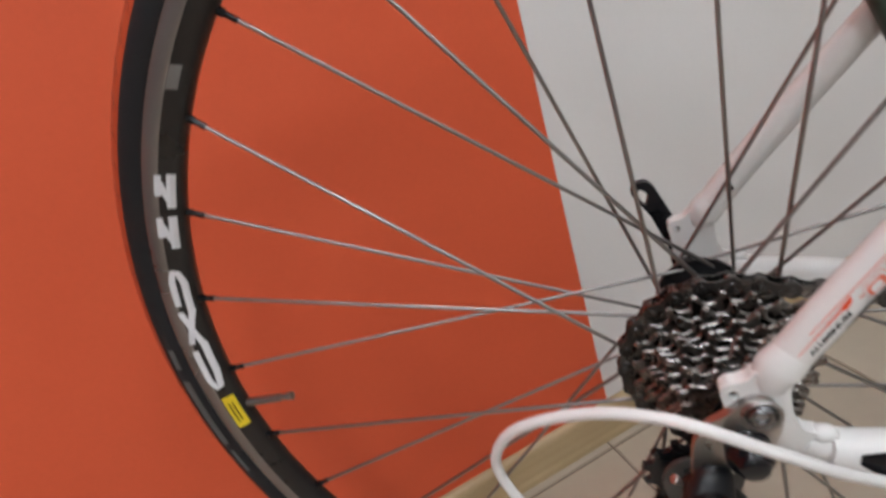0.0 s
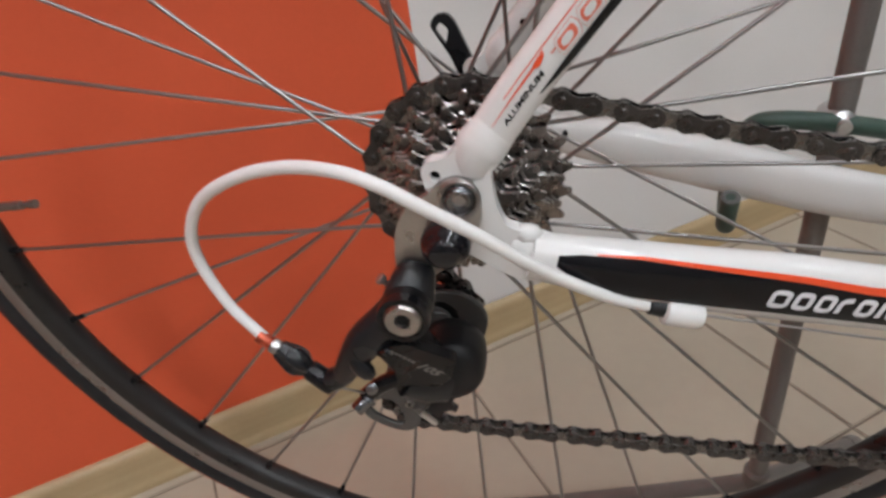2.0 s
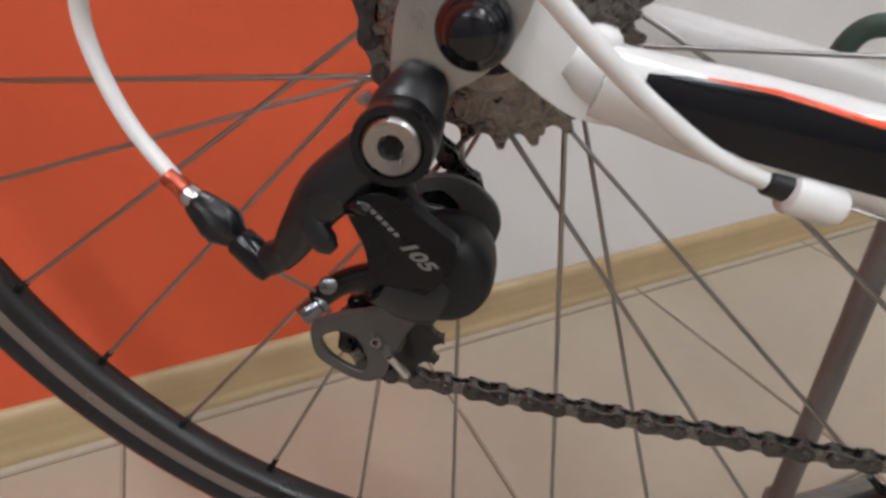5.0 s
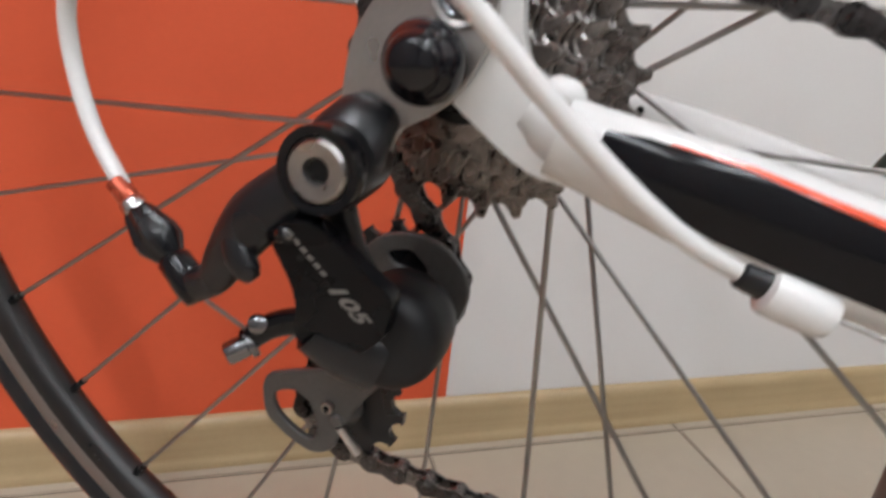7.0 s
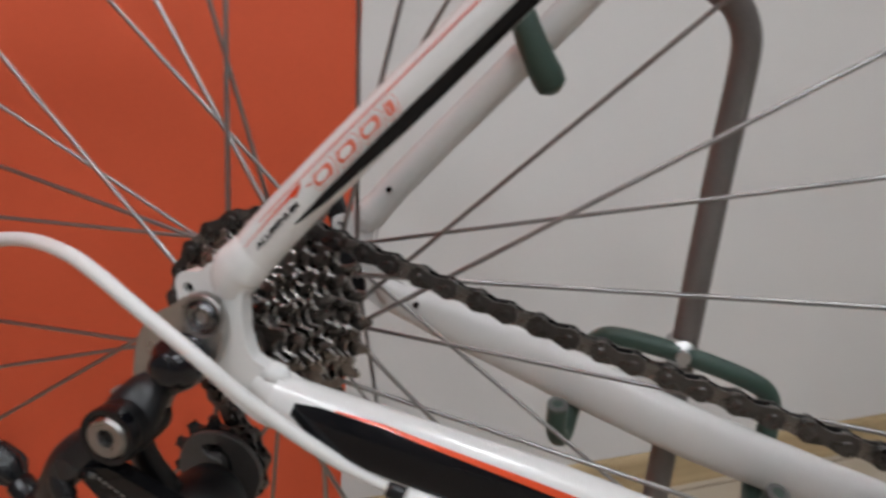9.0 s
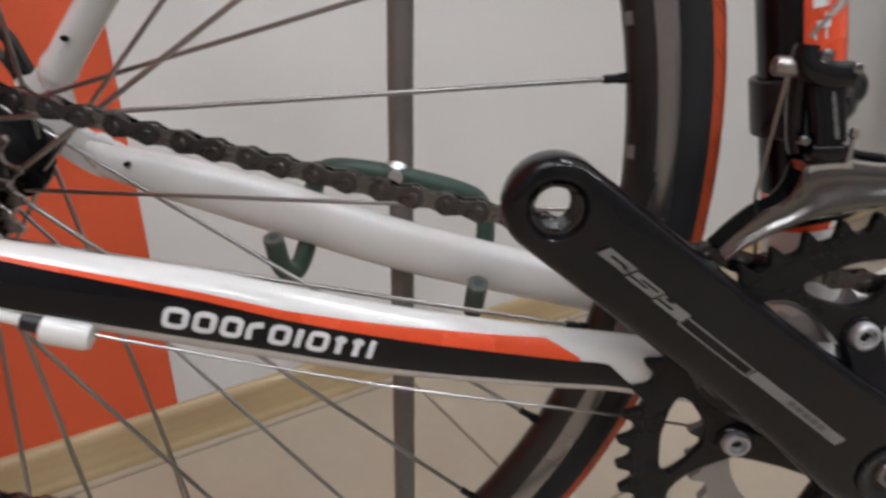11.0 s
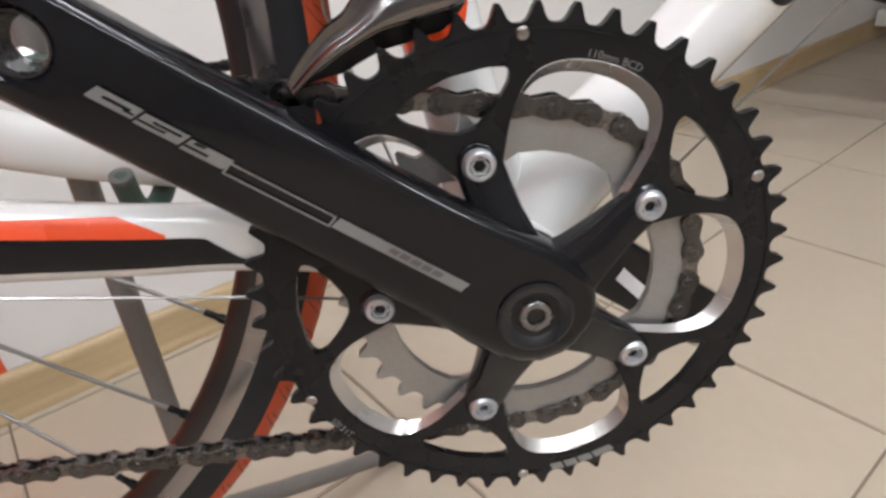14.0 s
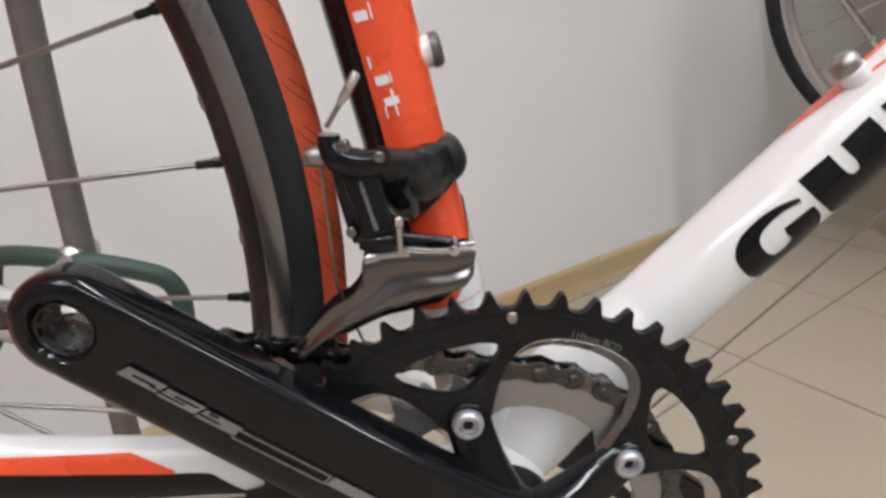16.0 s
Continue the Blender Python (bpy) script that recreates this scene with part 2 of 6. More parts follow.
def onto(path, ra, rb, s, v, lift=0.0004, ref=(0, 1, 0), power=1.0):
    """The place on the near side of a tube at the length s and the height v (metres round the tube from its middle)."""
    fr = frames(path, ref)
    run = 0.0
    for i in range(len(path) - 1):
        step = (path[i + 1] - path[i]).length
        if run + step >= s or i == len(path) - 2:
            t = (s - run) / step
            break
        run += step
    c0, a0, b0 = fr[i]
    c1, a1, b1 = fr[i + 1]
    c, a, b = c0.lerp(c1, t), a0.lerp(a1, t).normalized(), b0.lerp(b1, t).normalized()
    if b.y > 0:
        b = -b
    x, y = at(ra, i + t, len(fr)) + lift, at(rb, i + t, len(fr)) + lift
    w = math.pi / 2 - v / max(x, 1e-4)
    return c + a * (x * bent(math.cos(w), power)) + b * (y * bent(math.sin(w), power))


def plate(outer, holes=(), y0=0.0, y1=0.002, bm=None):
    """A flat plate in the x-z plane with holes through it."""
    own = bmesh.new()
    edges = []
    for loop in (outer, *holes):
        vs = [own.verts.new((p[0], y0, p[1])) for p in loop]
        edges += [own.edges.new((vs[i], vs[(i + 1) % len(vs)])) for i in range(len(vs))]
    bmesh.ops.triangle_fill(own, use_beauty=True, use_dissolve=False, edges=edges, normal=(0, -1, 0))
    ext = bmesh.ops.extrude_face_region(own, geom=own.faces[:])
    for g in ext["geom"]:
        if isinstance(g, bmesh.types.BMVert):
            g.co.y = y1
    if bm is None:
        return own
    add(bm, own)
    return bm


def add(bm, other, m=None):
    """Moves all of another mesh into bm."""
    if m is not None:
        bmesh.ops.transform(other, matrix=m, verts=other.verts[:])
    me = bpy.data.meshes.new("tmp")
    other.to_mesh(me)
    other.free()
    bm.from_mesh(me)
    bpy.data.meshes.remove(me)
    return bm


def lathe(profile, centre=(0, 0), seg=32, bm=None, closed=False):
    """A turned shape about an axis along y; profile rows of (radius, y)."""
    bm = bm or bmesh.new()
    rings = []
    for r, y in profile:
        if r < 1e-6:
            rings.append([bm.verts.new((centre[0], y, centre[1]))])
        else:
            rings.append([bm.verts.new((centre[0] + r * math.cos(2 * math.pi * k / seg), y, centre[1] + r * math.sin(2 * math.pi * k / seg)))
                          for k in range(seg)])
    pairs = list(zip(rings, rings[1:])) + ([(rings[-1], rings[0])] if closed else [])
    for a, b in pairs:
        for k in range(seg):
            j = (k + 1) % seg
            q = []
            for v in (a[k % len(a)], a[j % len(a)], b[j % len(b)], b[k % len(b)]):
                if v not in q:
                    q.append(v)
            if len(q) > 2:
                bm.faces.new(q)
    return bm


def box(c, size, m=None, bm=None):
    own = bmesh.new()
    bmesh.ops.create_cube(own, size=1)
    bmesh.ops.scale(own, vec=size, verts=own.verts[:])
    if m is not None:
        bmesh.ops.transform(own, matrix=m, verts=own.verts[:])
    bmesh.ops.translate(own, vec=c, verts=own.verts[:])
    if bm is None:
        return own
    return add(bm, own)


def arc(cx, cz, r, a0, a1, n=8):
    return [(cx + r * math.cos(radians(a0 + (a1 - a0) * k / n)), cz + r * math.sin(radians(a0 + (a1 - a0) * k / n))) for k in range(n + 1)]


def rounded(pts, r=0.002, n=4):
    """An outline with its corners rounded."""
    out = []
    p = [Vector(q) for q in pts]
    for i, c in enumerate(p):
        u, w = p[i - 1] - c, p[(i + 1) % len(p)] - c
        k = min(r, u.length * 0.45, w.length * 0.45)
        a, b = c + u.normalized() * k, c + w.normalized() * k
        for j in range(n + 1):
            t = j / n
            out.append(tuple(a * (1 - t) ** 2 + c * (2 * t * (1 - t)) + b * t * t))
    return out


def letters(text, size, bold=0.0):
    """The built-in font's outline of a text as points and faces in a plane, left end at 0."""
    cu = bpy.data.curves.new("writing", "FONT")
    cu.body, cu.size = text, size
    cu.resolution_u, cu.offset = 3, bold
    ob = new("writing", cu)
    me = bpy.data.meshes.new_from_object(ob.evaluated_get(bpy.context.evaluated_depsgraph_get()))
    vs, fs = [v.co.copy() for v in me.vertices], [list(p.vertices) for p in me.polygons]
    bpy.data.objects.remove(ob)
    bpy.data.curves.remove(cu)
    bpy.data.meshes.remove(me)
    return vs, fs


def laid(vs, fs, place):
    """A flat figure laid onto a surface: place(x, y) gives each point."""
    bm = bmesh.new()
    q = [bm.verts.new(place(v.x, v.y)) for v in vs]
    for f in fs:
        try:
            bm.faces.new([q[i] for i in f])
        except ValueError:
            pass
    return bm


def grid_slab(x0, x1, y0, y1, slant=0.0, nx=6, ny=3, cut=0.22):
    """The same as a net, for curved surfaces."""
    vs, fs = [], []
    for i in range(nx + 1):
        u = i / nx
        q = cut * max(0, 1 - min(u, 1 - u) * nx)
        for j in range(ny + 1):
            w = q / 2 + (1 - q) * j / ny
            y = y0 + (y1 - y0) * w
            vs.append(Vector((x0 + (x1 - x0) * u + slant * (y - y0), y, 0)))
    for i in range(nx):
        for j in range(ny):
            a = i * (ny + 1) + j
            fs.append([a, a + 1, a + ny + 2, a + ny + 1])
    return vs, fs


def round_slab(x0, x1, y0, y1, slant=0.0, nx=16, ny=8, p=3.0):
    """A figure with well rounded ends, as a net for curved surfaces."""
    vs, fs = [], []
    for i in range(nx + 1):
        u = -math.cos(math.pi * i / nx)
        h = max(0.02, (1 - abs(u) ** p)) ** (1 / p)
        for j in range(ny + 1):
            y = (y0 + y1) / 2 + (y1 - y0) / 2 * h * (2 * j / ny - 1)
            vs.append(Vector(((x0 + x1) / 2 + (x1 - x0) / 2 * u + slant * (y - y0), y, 0)))
    for i in range(nx):
        for j in range(ny):
            a = i * (ny + 1) + j
            fs.append([a, a + 1, a + ny + 2, a + ny + 1])
    return vs, fs


# ---- the room ----
WALL_C, WALL_H, WALL_N = V(-0.0931, 0.3242, 0), V(0.8351, 0.5501, 0), V(-0.5501, 0.8351, 0)
WALL_TURN = math.degrees(math.atan2(0.5501, 0.8351))
ROOM_H = 2.7


def on_wall(s, n=0.0, z=0.0):
    return WALL_C + WALL_H * s + WALL_N * n + V(0, 0, z)


def wall_box(name, s0, s1, n0, n1, z0, z1, mat, label, bevel=0.0, kind="structure"):
    bm = box(V((s0 + s1) / 2, (n0 + n1) / 2, (z0 + z1) / 2), V(s1 - s0, n1 - n0, z1 - z0))
    ob = part(name, bm, mat, None, label, smooth=False, bevel=bevel)
    ob.matrix_basis = Matrix.Translation(WALL_C) @ pose(0, 0, 0, 0, 0, WALL_TURN)
    return tagged(ob, label, name.split("_")[0], kind=kind)


S_LEFT, S_FAR = -2.4, 4.2
N_FRONT, N_BACK = -3.6, 0.05
wall_box("wall_orange", S_LEFT, 0.0, -0.0015, 0.15, 0, ROOM_H, WALL_ORANGE, "smooth wall painted bright orange")
wall_box("wall_grey", 0.0, S_FAR, 0.0, 0.15, 0, ROOM_H, WALL_GREY, "smooth wall painted light grey")
# three unseen walls, added to close the room and steer its bounced light
wall_box("wall_west", S_LEFT - 0.12, S_LEFT, N_FRONT, 0.15, 0, ROOM_H, WALL_DARK, "unseen mid grey side wall added to close the room")
wall_box("wall_east", S_FAR, S_FAR + 0.12, N_FRONT, N_BACK + 0.12, 0, ROOM_H, WALL_DARK, "unseen mid grey side wall added to close the room")
wall_box("wall_south", S_LEFT - 0.12, S_FAR + 0.12, N_FRONT - 0.12, N_FRONT, 0, ROOM_H, WALL_DARK, "unseen mid grey front wall added to close the room")
wall_box("ceiling", S_LEFT - 0.12, S_FAR + 0.12, N_FRONT - 0.12, N_BACK + 0.12, ROOM_H, ROOM_H + 0.1, CEILING, "plain white ceiling")

# unseen block, added to cast the shadow on the far right wall and floor
bm = bmesh.new()
foot = [(1.268, -0.003), (1.268, -1.35), (S_FAR - 0.003, -1.35), (S_FAR - 0.003, -0.003)]
low, high = [[bm.verts.new((s, n, z)) for s, n in foot] for z in (1.0, ROOM_H - 0.003)]
bm.faces.new(low)
bm.faces.new(high[::-1])
for k in range(4):
    bm.faces.new((low[k], high[k], high[k - 3], low[k - 3]))
upper = part("shadow_block", bm, WALL_GREY, None, smooth=False)
upper.matrix_basis = Matrix.Translation(WALL_C) @ pose(0, 0, 0, 0, 0, WALL_TURN)
tagged(upper, "unseen light grey block added to shade the wall and floor", "wall", kind="structure")


def skirting(name, s0, s1, n):
    """A moulded board: rounded top, hollow face and a small foot bead."""
    prof = [(0.0, 0.0), (-0.0150, 0.0), (-0.0150, 0.0050), (-0.0125, 0.0085), (-0.0105, 0.0125), (-0.0105, 0.0420),
            (-0.0095, 0.0470), (-0.0070, 0.0510), (-0.0035, 0.0534), (0.0, 0.0534)]
    bm = bmesh.new()
    ends = [[bm.verts.new((s, n + a, z)) for a, z in prof] for s in (s0, s1)]
    for k in range(len(prof)):
        j = (k + 1) % len(prof)
        bm.faces.new((ends[0][k], ends[0][j], ends[1][j], ends[1][k]))
    bm.faces.new(ends[0])
    bm.faces.new(ends[1][::-1])
    ob = part(name, bm, OAK, None, smooth=True, angle=50)
    ob.matrix_basis = Matrix.Translation(WALL_C) @ pose(0, 0, 0, 0, 0, WALL_TURN)
    return tagged(ob, "moulded oak-coloured skirting board along the wall foot", "skirting", kind="structure")


skirting("baseboard", S_LEFT, S_FAR, -0.0015)

floor = wall_box("floor", S_LEFT - 0.12, S_FAR + 0.12, N_FRONT - 0.12, N_BACK + 0.12, -0.1, -0.0015, GROUT, "beige ceramic tiled floor with thin dark joints")

for i, (lx, ly, turn) in enumerate(LAMPS):
    q = on_wall(lx, ly)
    lamp = tagged(new("ceiling_light"), "long white ceiling strip light, switched on", "ceiling light", "ceiling lights")
    lamp.matrix_basis = pose(q.x, q.y, ROOM_H, 0, 0, WALL_TURN + turn)
    bm = plate([(-0.63, -0.085), (0.63, -0.085), (0.63, 0.085), (-0.63, 0.085)], [[(-0.60, -0.055), (-0.60, 0.055), (0.60, 0.055), (0.60, -0.055)]], 0, 0.04)
    bmesh.ops.transform(bm, matrix=pose(0, 0, -0.042, 90), verts=bm.verts[:])
    part("frame", bm, CEILING, lamp, smooth=False, bevel=0.003)
    diff = glowing("lamp_diffuser", (0.875, 0.925, 0.990), LAMP_POWER) if i == 0 else diff
    part("diffuser", box(V(0, 0, -0.02), V(1.19, 0.105, 0.012)), diff, lamp, smooth=False)

# ---- the bicycle: its own axes, rear axle at 0, x to the front, y to the far side ----
BIKE = Matrix(((0.99622, -0.00236, 0.08682, 0), (0.0, 0.99963, 0.02719, 0), (-0.08685, -0.02709, 0.99585, 0.41742), (0, 0, 0, 1)))
BB = V(0.402, 0, -0.069)
bike = tagged(new("bicycle"), "white road bicycle with red and black stripes on a stand", "bicycle")
bike.matrix_basis = BIKE

# frame
frame_ob = part("frame", lathe([(0.0165, -0.034), (0.0195, -0.0338), (0.0205, -0.032), (0.0205, 0.032), (0.0195, 0.0338), (0.0165, 0.034)],
                               (BB.x, BB.z), 40, closed=True), WHITE, bike, "glossy white bottom bracket shell of the frame")

CS = spline([(0.030, -0.0730, -0.0075), (0.070, -0.0705, -0.0147), (0.135, -0.0610, -0.0255), (0.200, -0.0520, -0.0365),
             (0.260, -0.0440, -0.0425), (0.297, -0.0385, -0.0455), (0.345, -0.0320, -0.0530), (0.392, -0.0260, -0.0620)], 8)
CS_A = [0.0095, 0.0130, 0.0150, 0.0142, 0.0131, 0.0128, 0.0130, 0.0132]
CS_B = [0.0084, 0.0095, 0.0091, 0.0088, 0.0085, 0.0085, 0.0088, 0.0095]
CS_FAR = spline([(0.030, 0.0705, -0.0085), (0.070, 0.0685, -0.0150), (0.135, 0.0610, -0.0255), (0.200, 0.0520, -0.0365),
                 (0.260, 0.0440, -0.0425), (0.297, 0.0385, -0.0455), (0.345, 0.0320, -0.0530), (0.392, 0.0260, -0.0620)], 8)
SS = spline([(0.0085, -0.0710, 0.0335), (0.030, -0.0690, 0.0660), (0.0865, -0.0610, 0.1420), (0.150, -0.0480, 0.2280), (0.235, -0.0240, 0.3430)], 10)
SS_A = [0.0088, 0.0086, 0.0084, 0.0082, 0.0080]
SS_B = [0.0070, 0.0068, 0.0066, 0.0066, 0.0066]


def mirrored(path):
    return [V(p.x, -p.y, p.z) for p in path]


part("chainstay", tube(CS, CS_A, CS_B, 24, (0, 1, 0), power=0.88), WHITE, frame_ob, "white chainstay with a black and red flash")
part("chainstay", tube(CS_FAR, CS_A, [0.0075, 0.0085, 0.0088, 0.0088, 0.0085, 0.0085, 0.0088, 0.0095], 24, (0, 1, 0), power=0.88), WHITE, frame_ob, "plain glossy white chainstay")
part("seatstay", tube(SS, SS_A, SS_B, 20, (0, 1, 0)), WHITE, frame_ob, "white seatstay with red figures and a black stripe")
part("seatstay", tube(mirrored(SS), SS_A, SS_B, 20, (0, 1, 0)), WHITE, frame_ob, "plain glossy white seatstay")

# paint on the near chainstay
def lerp_rows(rows, t):
    for (t0, *a), (t1, *b) in zip(rows, rows[1:]):
        if t <= t1:
            k = (t - t0) / (t1 - t0)
            return [x + (y - x) * k for x, y in zip(a, b)]
    return list(rows[-1][1:])


part("black_flash", patch(CS, CS_A, CS_B, 2, 41, lambda t: lerp_rows([(0, 0.15, 0.55), (0.05, -0.20, 0.68), (0.154, -0.47, 0.72), (0.436, -0.47, 0.37),
                                                                     (0.77, -0.515, 0.28), (0.92, -0.5, 0.24), (1, -0.5, -0.40)], t), 0.00025, cross=8, power=0.88),
     BLACK_PAINT, frame_ob, "glossy black flash on the chainstay")
part("red_flash", patch(CS, CS_A, CS_B, 5, 35, lambda t: lerp_rows([(0, 0.70, 0.74), (0.1, 0.72, 0.81), (0.467, 0.37, 0.58), (0.9, 0.28, 0.83), (1, 0.25, 0.35)], t), 0.0004, cross=6, power=0.88),
     RED, frame_ob, "orange-red line on the chainstay")
# the maker's name stands as plain bars
def stay_ribbon(line, width, lift=0.0006):
    """A thin white band on the chainstay, along a line of (length, height)."""
    fine = [p.xy for p in spline([(x, y, 0) for x, y in line], 3)]
    bm = bmesh.new()
    rows = []
    for k, p in enumerate(fine):
        e = (fine[min(k + 1, len(fine) - 1)] - fine[max(k - 1, 0)]).normalized()
        side = Vector((-e.y, e.x)) * (width / 2)
        rows.append([bm.verts.new(onto(CS, CS_A, CS_B, q.x + 0.12 * q.y, q.y, lift, power=0.88)) for q in (p - side, p, p + side)])
    for p, q in zip(rows, rows[1:]):
        for k in range(2):
            bm.faces.new((p[k], p[k + 1], q[k + 1], q[k]))
    part("letter_bar", bm, WHITE_DECAL, frame_ob, "white bar of the maker's lettering", smooth=False)


x = 0.0940
for w, kind in ((0.0088, "loop"), (0.0080, "loop"), (0.0078, "loop"), (0.0062, "arch"), (0.0078, "loop"), (0.0030, "bar"), (0.0080, "loop"), (0.0050, "post"), (0.0050, "post"), (0.0030, "bar")):
    a, b, h = x + 0.0012, x + w - 0.0010, 0.0024
    if kind == "loop":
        stay_ribbon([(a, 0), (a + 0.0006, -h), (b - 0.0006, -h), (b, 0), (b - 0.0006, h), (a + 0.0006, h), (a, 0)], 0.0020)
    elif kind == "arch":
        stay_ribbon([(a, -h - 0.0008), (a, h * 0.5), (b, h)], 0.0021)
    else:
        stay_ribbon([((a + b) / 2, -h - 0.0008), ((a + b) / 2, 0), ((a + b) / 2, h + 0.0008)], 0.0022)
        if kind == "post":
            stay_ribbon([(a - 0.0006, h * 0.75), ((a + b) / 2, h * 0.78), (b + 0.0006, h * 0.75)], 0.0015, 0.0008)
    x += w + 0.0014

# seatstay paint
part("black_stripe", patch(SS, SS_A, SS_B, 9, 40, lambda t: lerp_rows([(0, -0.60, -0.56), (0.06, -0.80, -0.52), (0.2, -0.98, -0.50), (1, -0.98, -0.45)], t), 0.0003),
     BLACK_PAINT, frame_ob, "black stripe under the seatstay")


def stay_mark(name, pts, mat, label, lift=0.0004):
    """A flat mark on the near seatstay with that outline, in metres along and round it."""
    n = len(pts) // 2
    bm = bmesh.new()
    rows = []
    for k in range(n):
        p, q = pts[k], pts[-1 - k]
        rows.append([bm.verts.new(onto(SS, SS_A, SS_B, p[0] + (q[0] - p[0]) * e / 3, p[1] + (q[1] - p[1]) * e / 3, lift)) for e in range(4)])
    for p, q in zip(rows, rows[1:]):
        for e in range(3):
            bm.faces.new((p[e], p[e + 1], q[e + 1], q[e]))
    return part(name, bm, mat, frame_ob, label, smooth=False)


def stay_line(s0, s1, v0, v1, w0, w1, n=8):
    lo = [(s0 + (s1 - s0) * k / n, v0 + (v1 - v0) * k / n - (w0 + (w1 - w0) * k / n) / 2) for k in range(n + 1)]
    return lo + [(s0 + (s1 - s0) * k / n, v0 + (v1 - v0) * k / n + (w0 + (w1 - w0) * k / n) / 2) for k in range(n, -1, -1)]


stay_mark("red_line", stay_line(0.0245, 0.24, 0.0042, 0.0040, 0.0004, 0.0009, 24), RED, "thin red line on the seatstay")
stay_mark("red_line", stay_line(0.0145, 0.0400, 0.0020, 0.0022, 0.0002, 0.0010), RED, "widening red line on the seatstay")
stay_mark("red_arrow", [(0.0385, 0.0016), (0.0400, 0.0008), (0.0420, 0.0012), (0.0438, 0.0020), (0.0446, 0.0036), (0.0425, 0.0032), (0.0402, 0.0032), (0.0385, 0.0028)], RED, "solid red arrow on the seatstay")
stay_mark("red_line", stay_line(0.0455, 0.054, 0.0004, 0.0000, 0.0006, 0.0005), RED_FADED, "thin red line on the seatstay")
vs, fs = letters("ALUMINUM", 0.0028, 0.00009)
wide = max(v.x for v in vs)
part("word", laid(vs, fs, lambda u, v: onto(SS, SS_A, SS_B, 0.0175 + u * 0.0214 / wide + v * 0.25, -0.0022 + v, 0.0004)), BLACK_PAINT, frame_ob, "black word ALUMINUM", smooth=False)
x = 0.0472
for w in (0.0096, 0.0096, 0.0096, 0.0050):
    for grow, mat, lift, lab in ((0.0005, RED_FADED, 0.0004, "faded red outline of a model figure"), (0.0003, WHITE, 0.0006, ""), (-0.0007, RED_FADED, 0.0008, "faded red model figure")):
        vs, fs = grid_slab(x - grow, x + w + grow, -0.0034 - grow, 0.0022 + grow, 0.25, 10, 4, 0.6)
        part("figure_bar", laid(vs, fs, lambda u, v: onto(SS, SS_A, SS_B, u, v, lift)), mat, frame_ob, lab, smooth=False)
    vs, fs = grid_slab(x + 0.0022, x + w - 0.0024, -0.0020, 0.0007, 0.25, 4, 2, 0.5)
    part("figure_bar", laid(vs, fs, lambda u, v: onto(SS, SS_A, SS_B, u, v, 0.001)), WHITE, frame_ob, "", smooth=False)
    x += w + 0.0014

# seat tube and down tube
ST = [V(0.402, 0, -0.069), V(0.3865, 0, -0.017), V(0.3640, 0, 0.055), V(0.3425, 0, 0.1255), V(0.3150, 0, 0.216), V(0.2550, 0, 0.412)]
part("seat_tube", tube([ST[0].lerp(ST[-1], 0.170)] + ST[2:], 0.0159, seg=32, ref=(0, 1, 0)), RED, frame_ob, "orange-red seat tube with a black rear side")


def st_place(z, w, lift):
    """A place on the seat tube at the height z and the angle w round it (0 faces the near side, plus is to the front)."""
    k = (z - ST[0].z) / (ST[-1].z - ST[0].z)
    c = ST[0].lerp(ST[-1], k)
    return c + V(math.sin(w) * (0.0159 + lift) * 0.957, -math.cos(w) * (0.0159 + lift), math.sin(w) * (0.0159 + lift) * 0.29)


bm = bmesh.new()
rows = []
for i in range(21):
    z = 0.028 + 0.38 * i / 20
    rows.append([bm.verts.new(st_place(z, radians(a), 0.0003)) for a in range(-200, -23, 11)])
for a, b in zip(rows, rows[1:]):
    for k in range(len(a) - 1):
        bm.faces.new((a[k], a[k + 1], b[k + 1], b[k]))
white = bmesh.new()
rows = []
for i in range(9):
    z = 0.0136 + 0.0364 * i / 8
    w0 = 8 + 82 * (i / 8) ** 0.8
    rows.append([white.verts.new(st_place(z, radians(w0 + (185 - w0) * k / 10), 0.0006)) for k in range(11)])
for a, b in zip(rows, rows[1:]):
    for k in range(10):
        white.faces.new((a[k], a[k + 1], b[k + 1], b[k]))
part("white_front", white, WHITE, frame_ob, "white lower front of the seat tube")
part("black_back", bm, BLACK_PAINT, frame_ob, "glossy black rear side of the seat tube")
for x0, x1, z0, z1 in ((0.3391, 0.3437, 0.1195, 0.1226), (0.3443, 0.3449, 0.1195, 0.1245), (0.3440, 0.3449, 0.1045, 0.1085), (0.3466, 0.3513, 0.0985, 0.1016), (0.3516, 0.3522, 0.0985, 0.1022),
                       (0.3521, 0.3530, 0.0940, 0.0966), (0.3500, 0.3550, 0.0913, 0.0941), (0.3504, 0.3510, 0.0874, 0.0914), (0.3541, 0.3547, 0.0874, 0.0914), (0.3330, 0.3376, 0.1385, 0.1416), (0.3380, 0.3386, 0.1385, 0.1425)):
    z = (z0 + z1) / 2
    axis = ST[0].x + (ST[-1].x - ST[0].x) * (z - ST[0].z) / (ST[-1].z - ST[0].z)
    w0, w1 = (math.asin(max(-0.95, min(0.95, (x - axis) / 0.0157))) for x in (x0, x1))
    vs, fs = grid_slab(w0, w1, z0, z1, 0, 4, 3, 0.1)
    part("letter_bar", laid(vs, fs, lambda a, b: st_place(b, a, 0.0005)), WHITE_DECAL, frame_ob, "white bar of the lettering", smooth=False)
boss = part("bottle_boss", tube([V(0.3520, 0, 0.1058), V(0.3663, 0, 0.1100)], 0.0060, seg=18), WHITE, frame_ob, "white bottle cage boss on the seat tube")
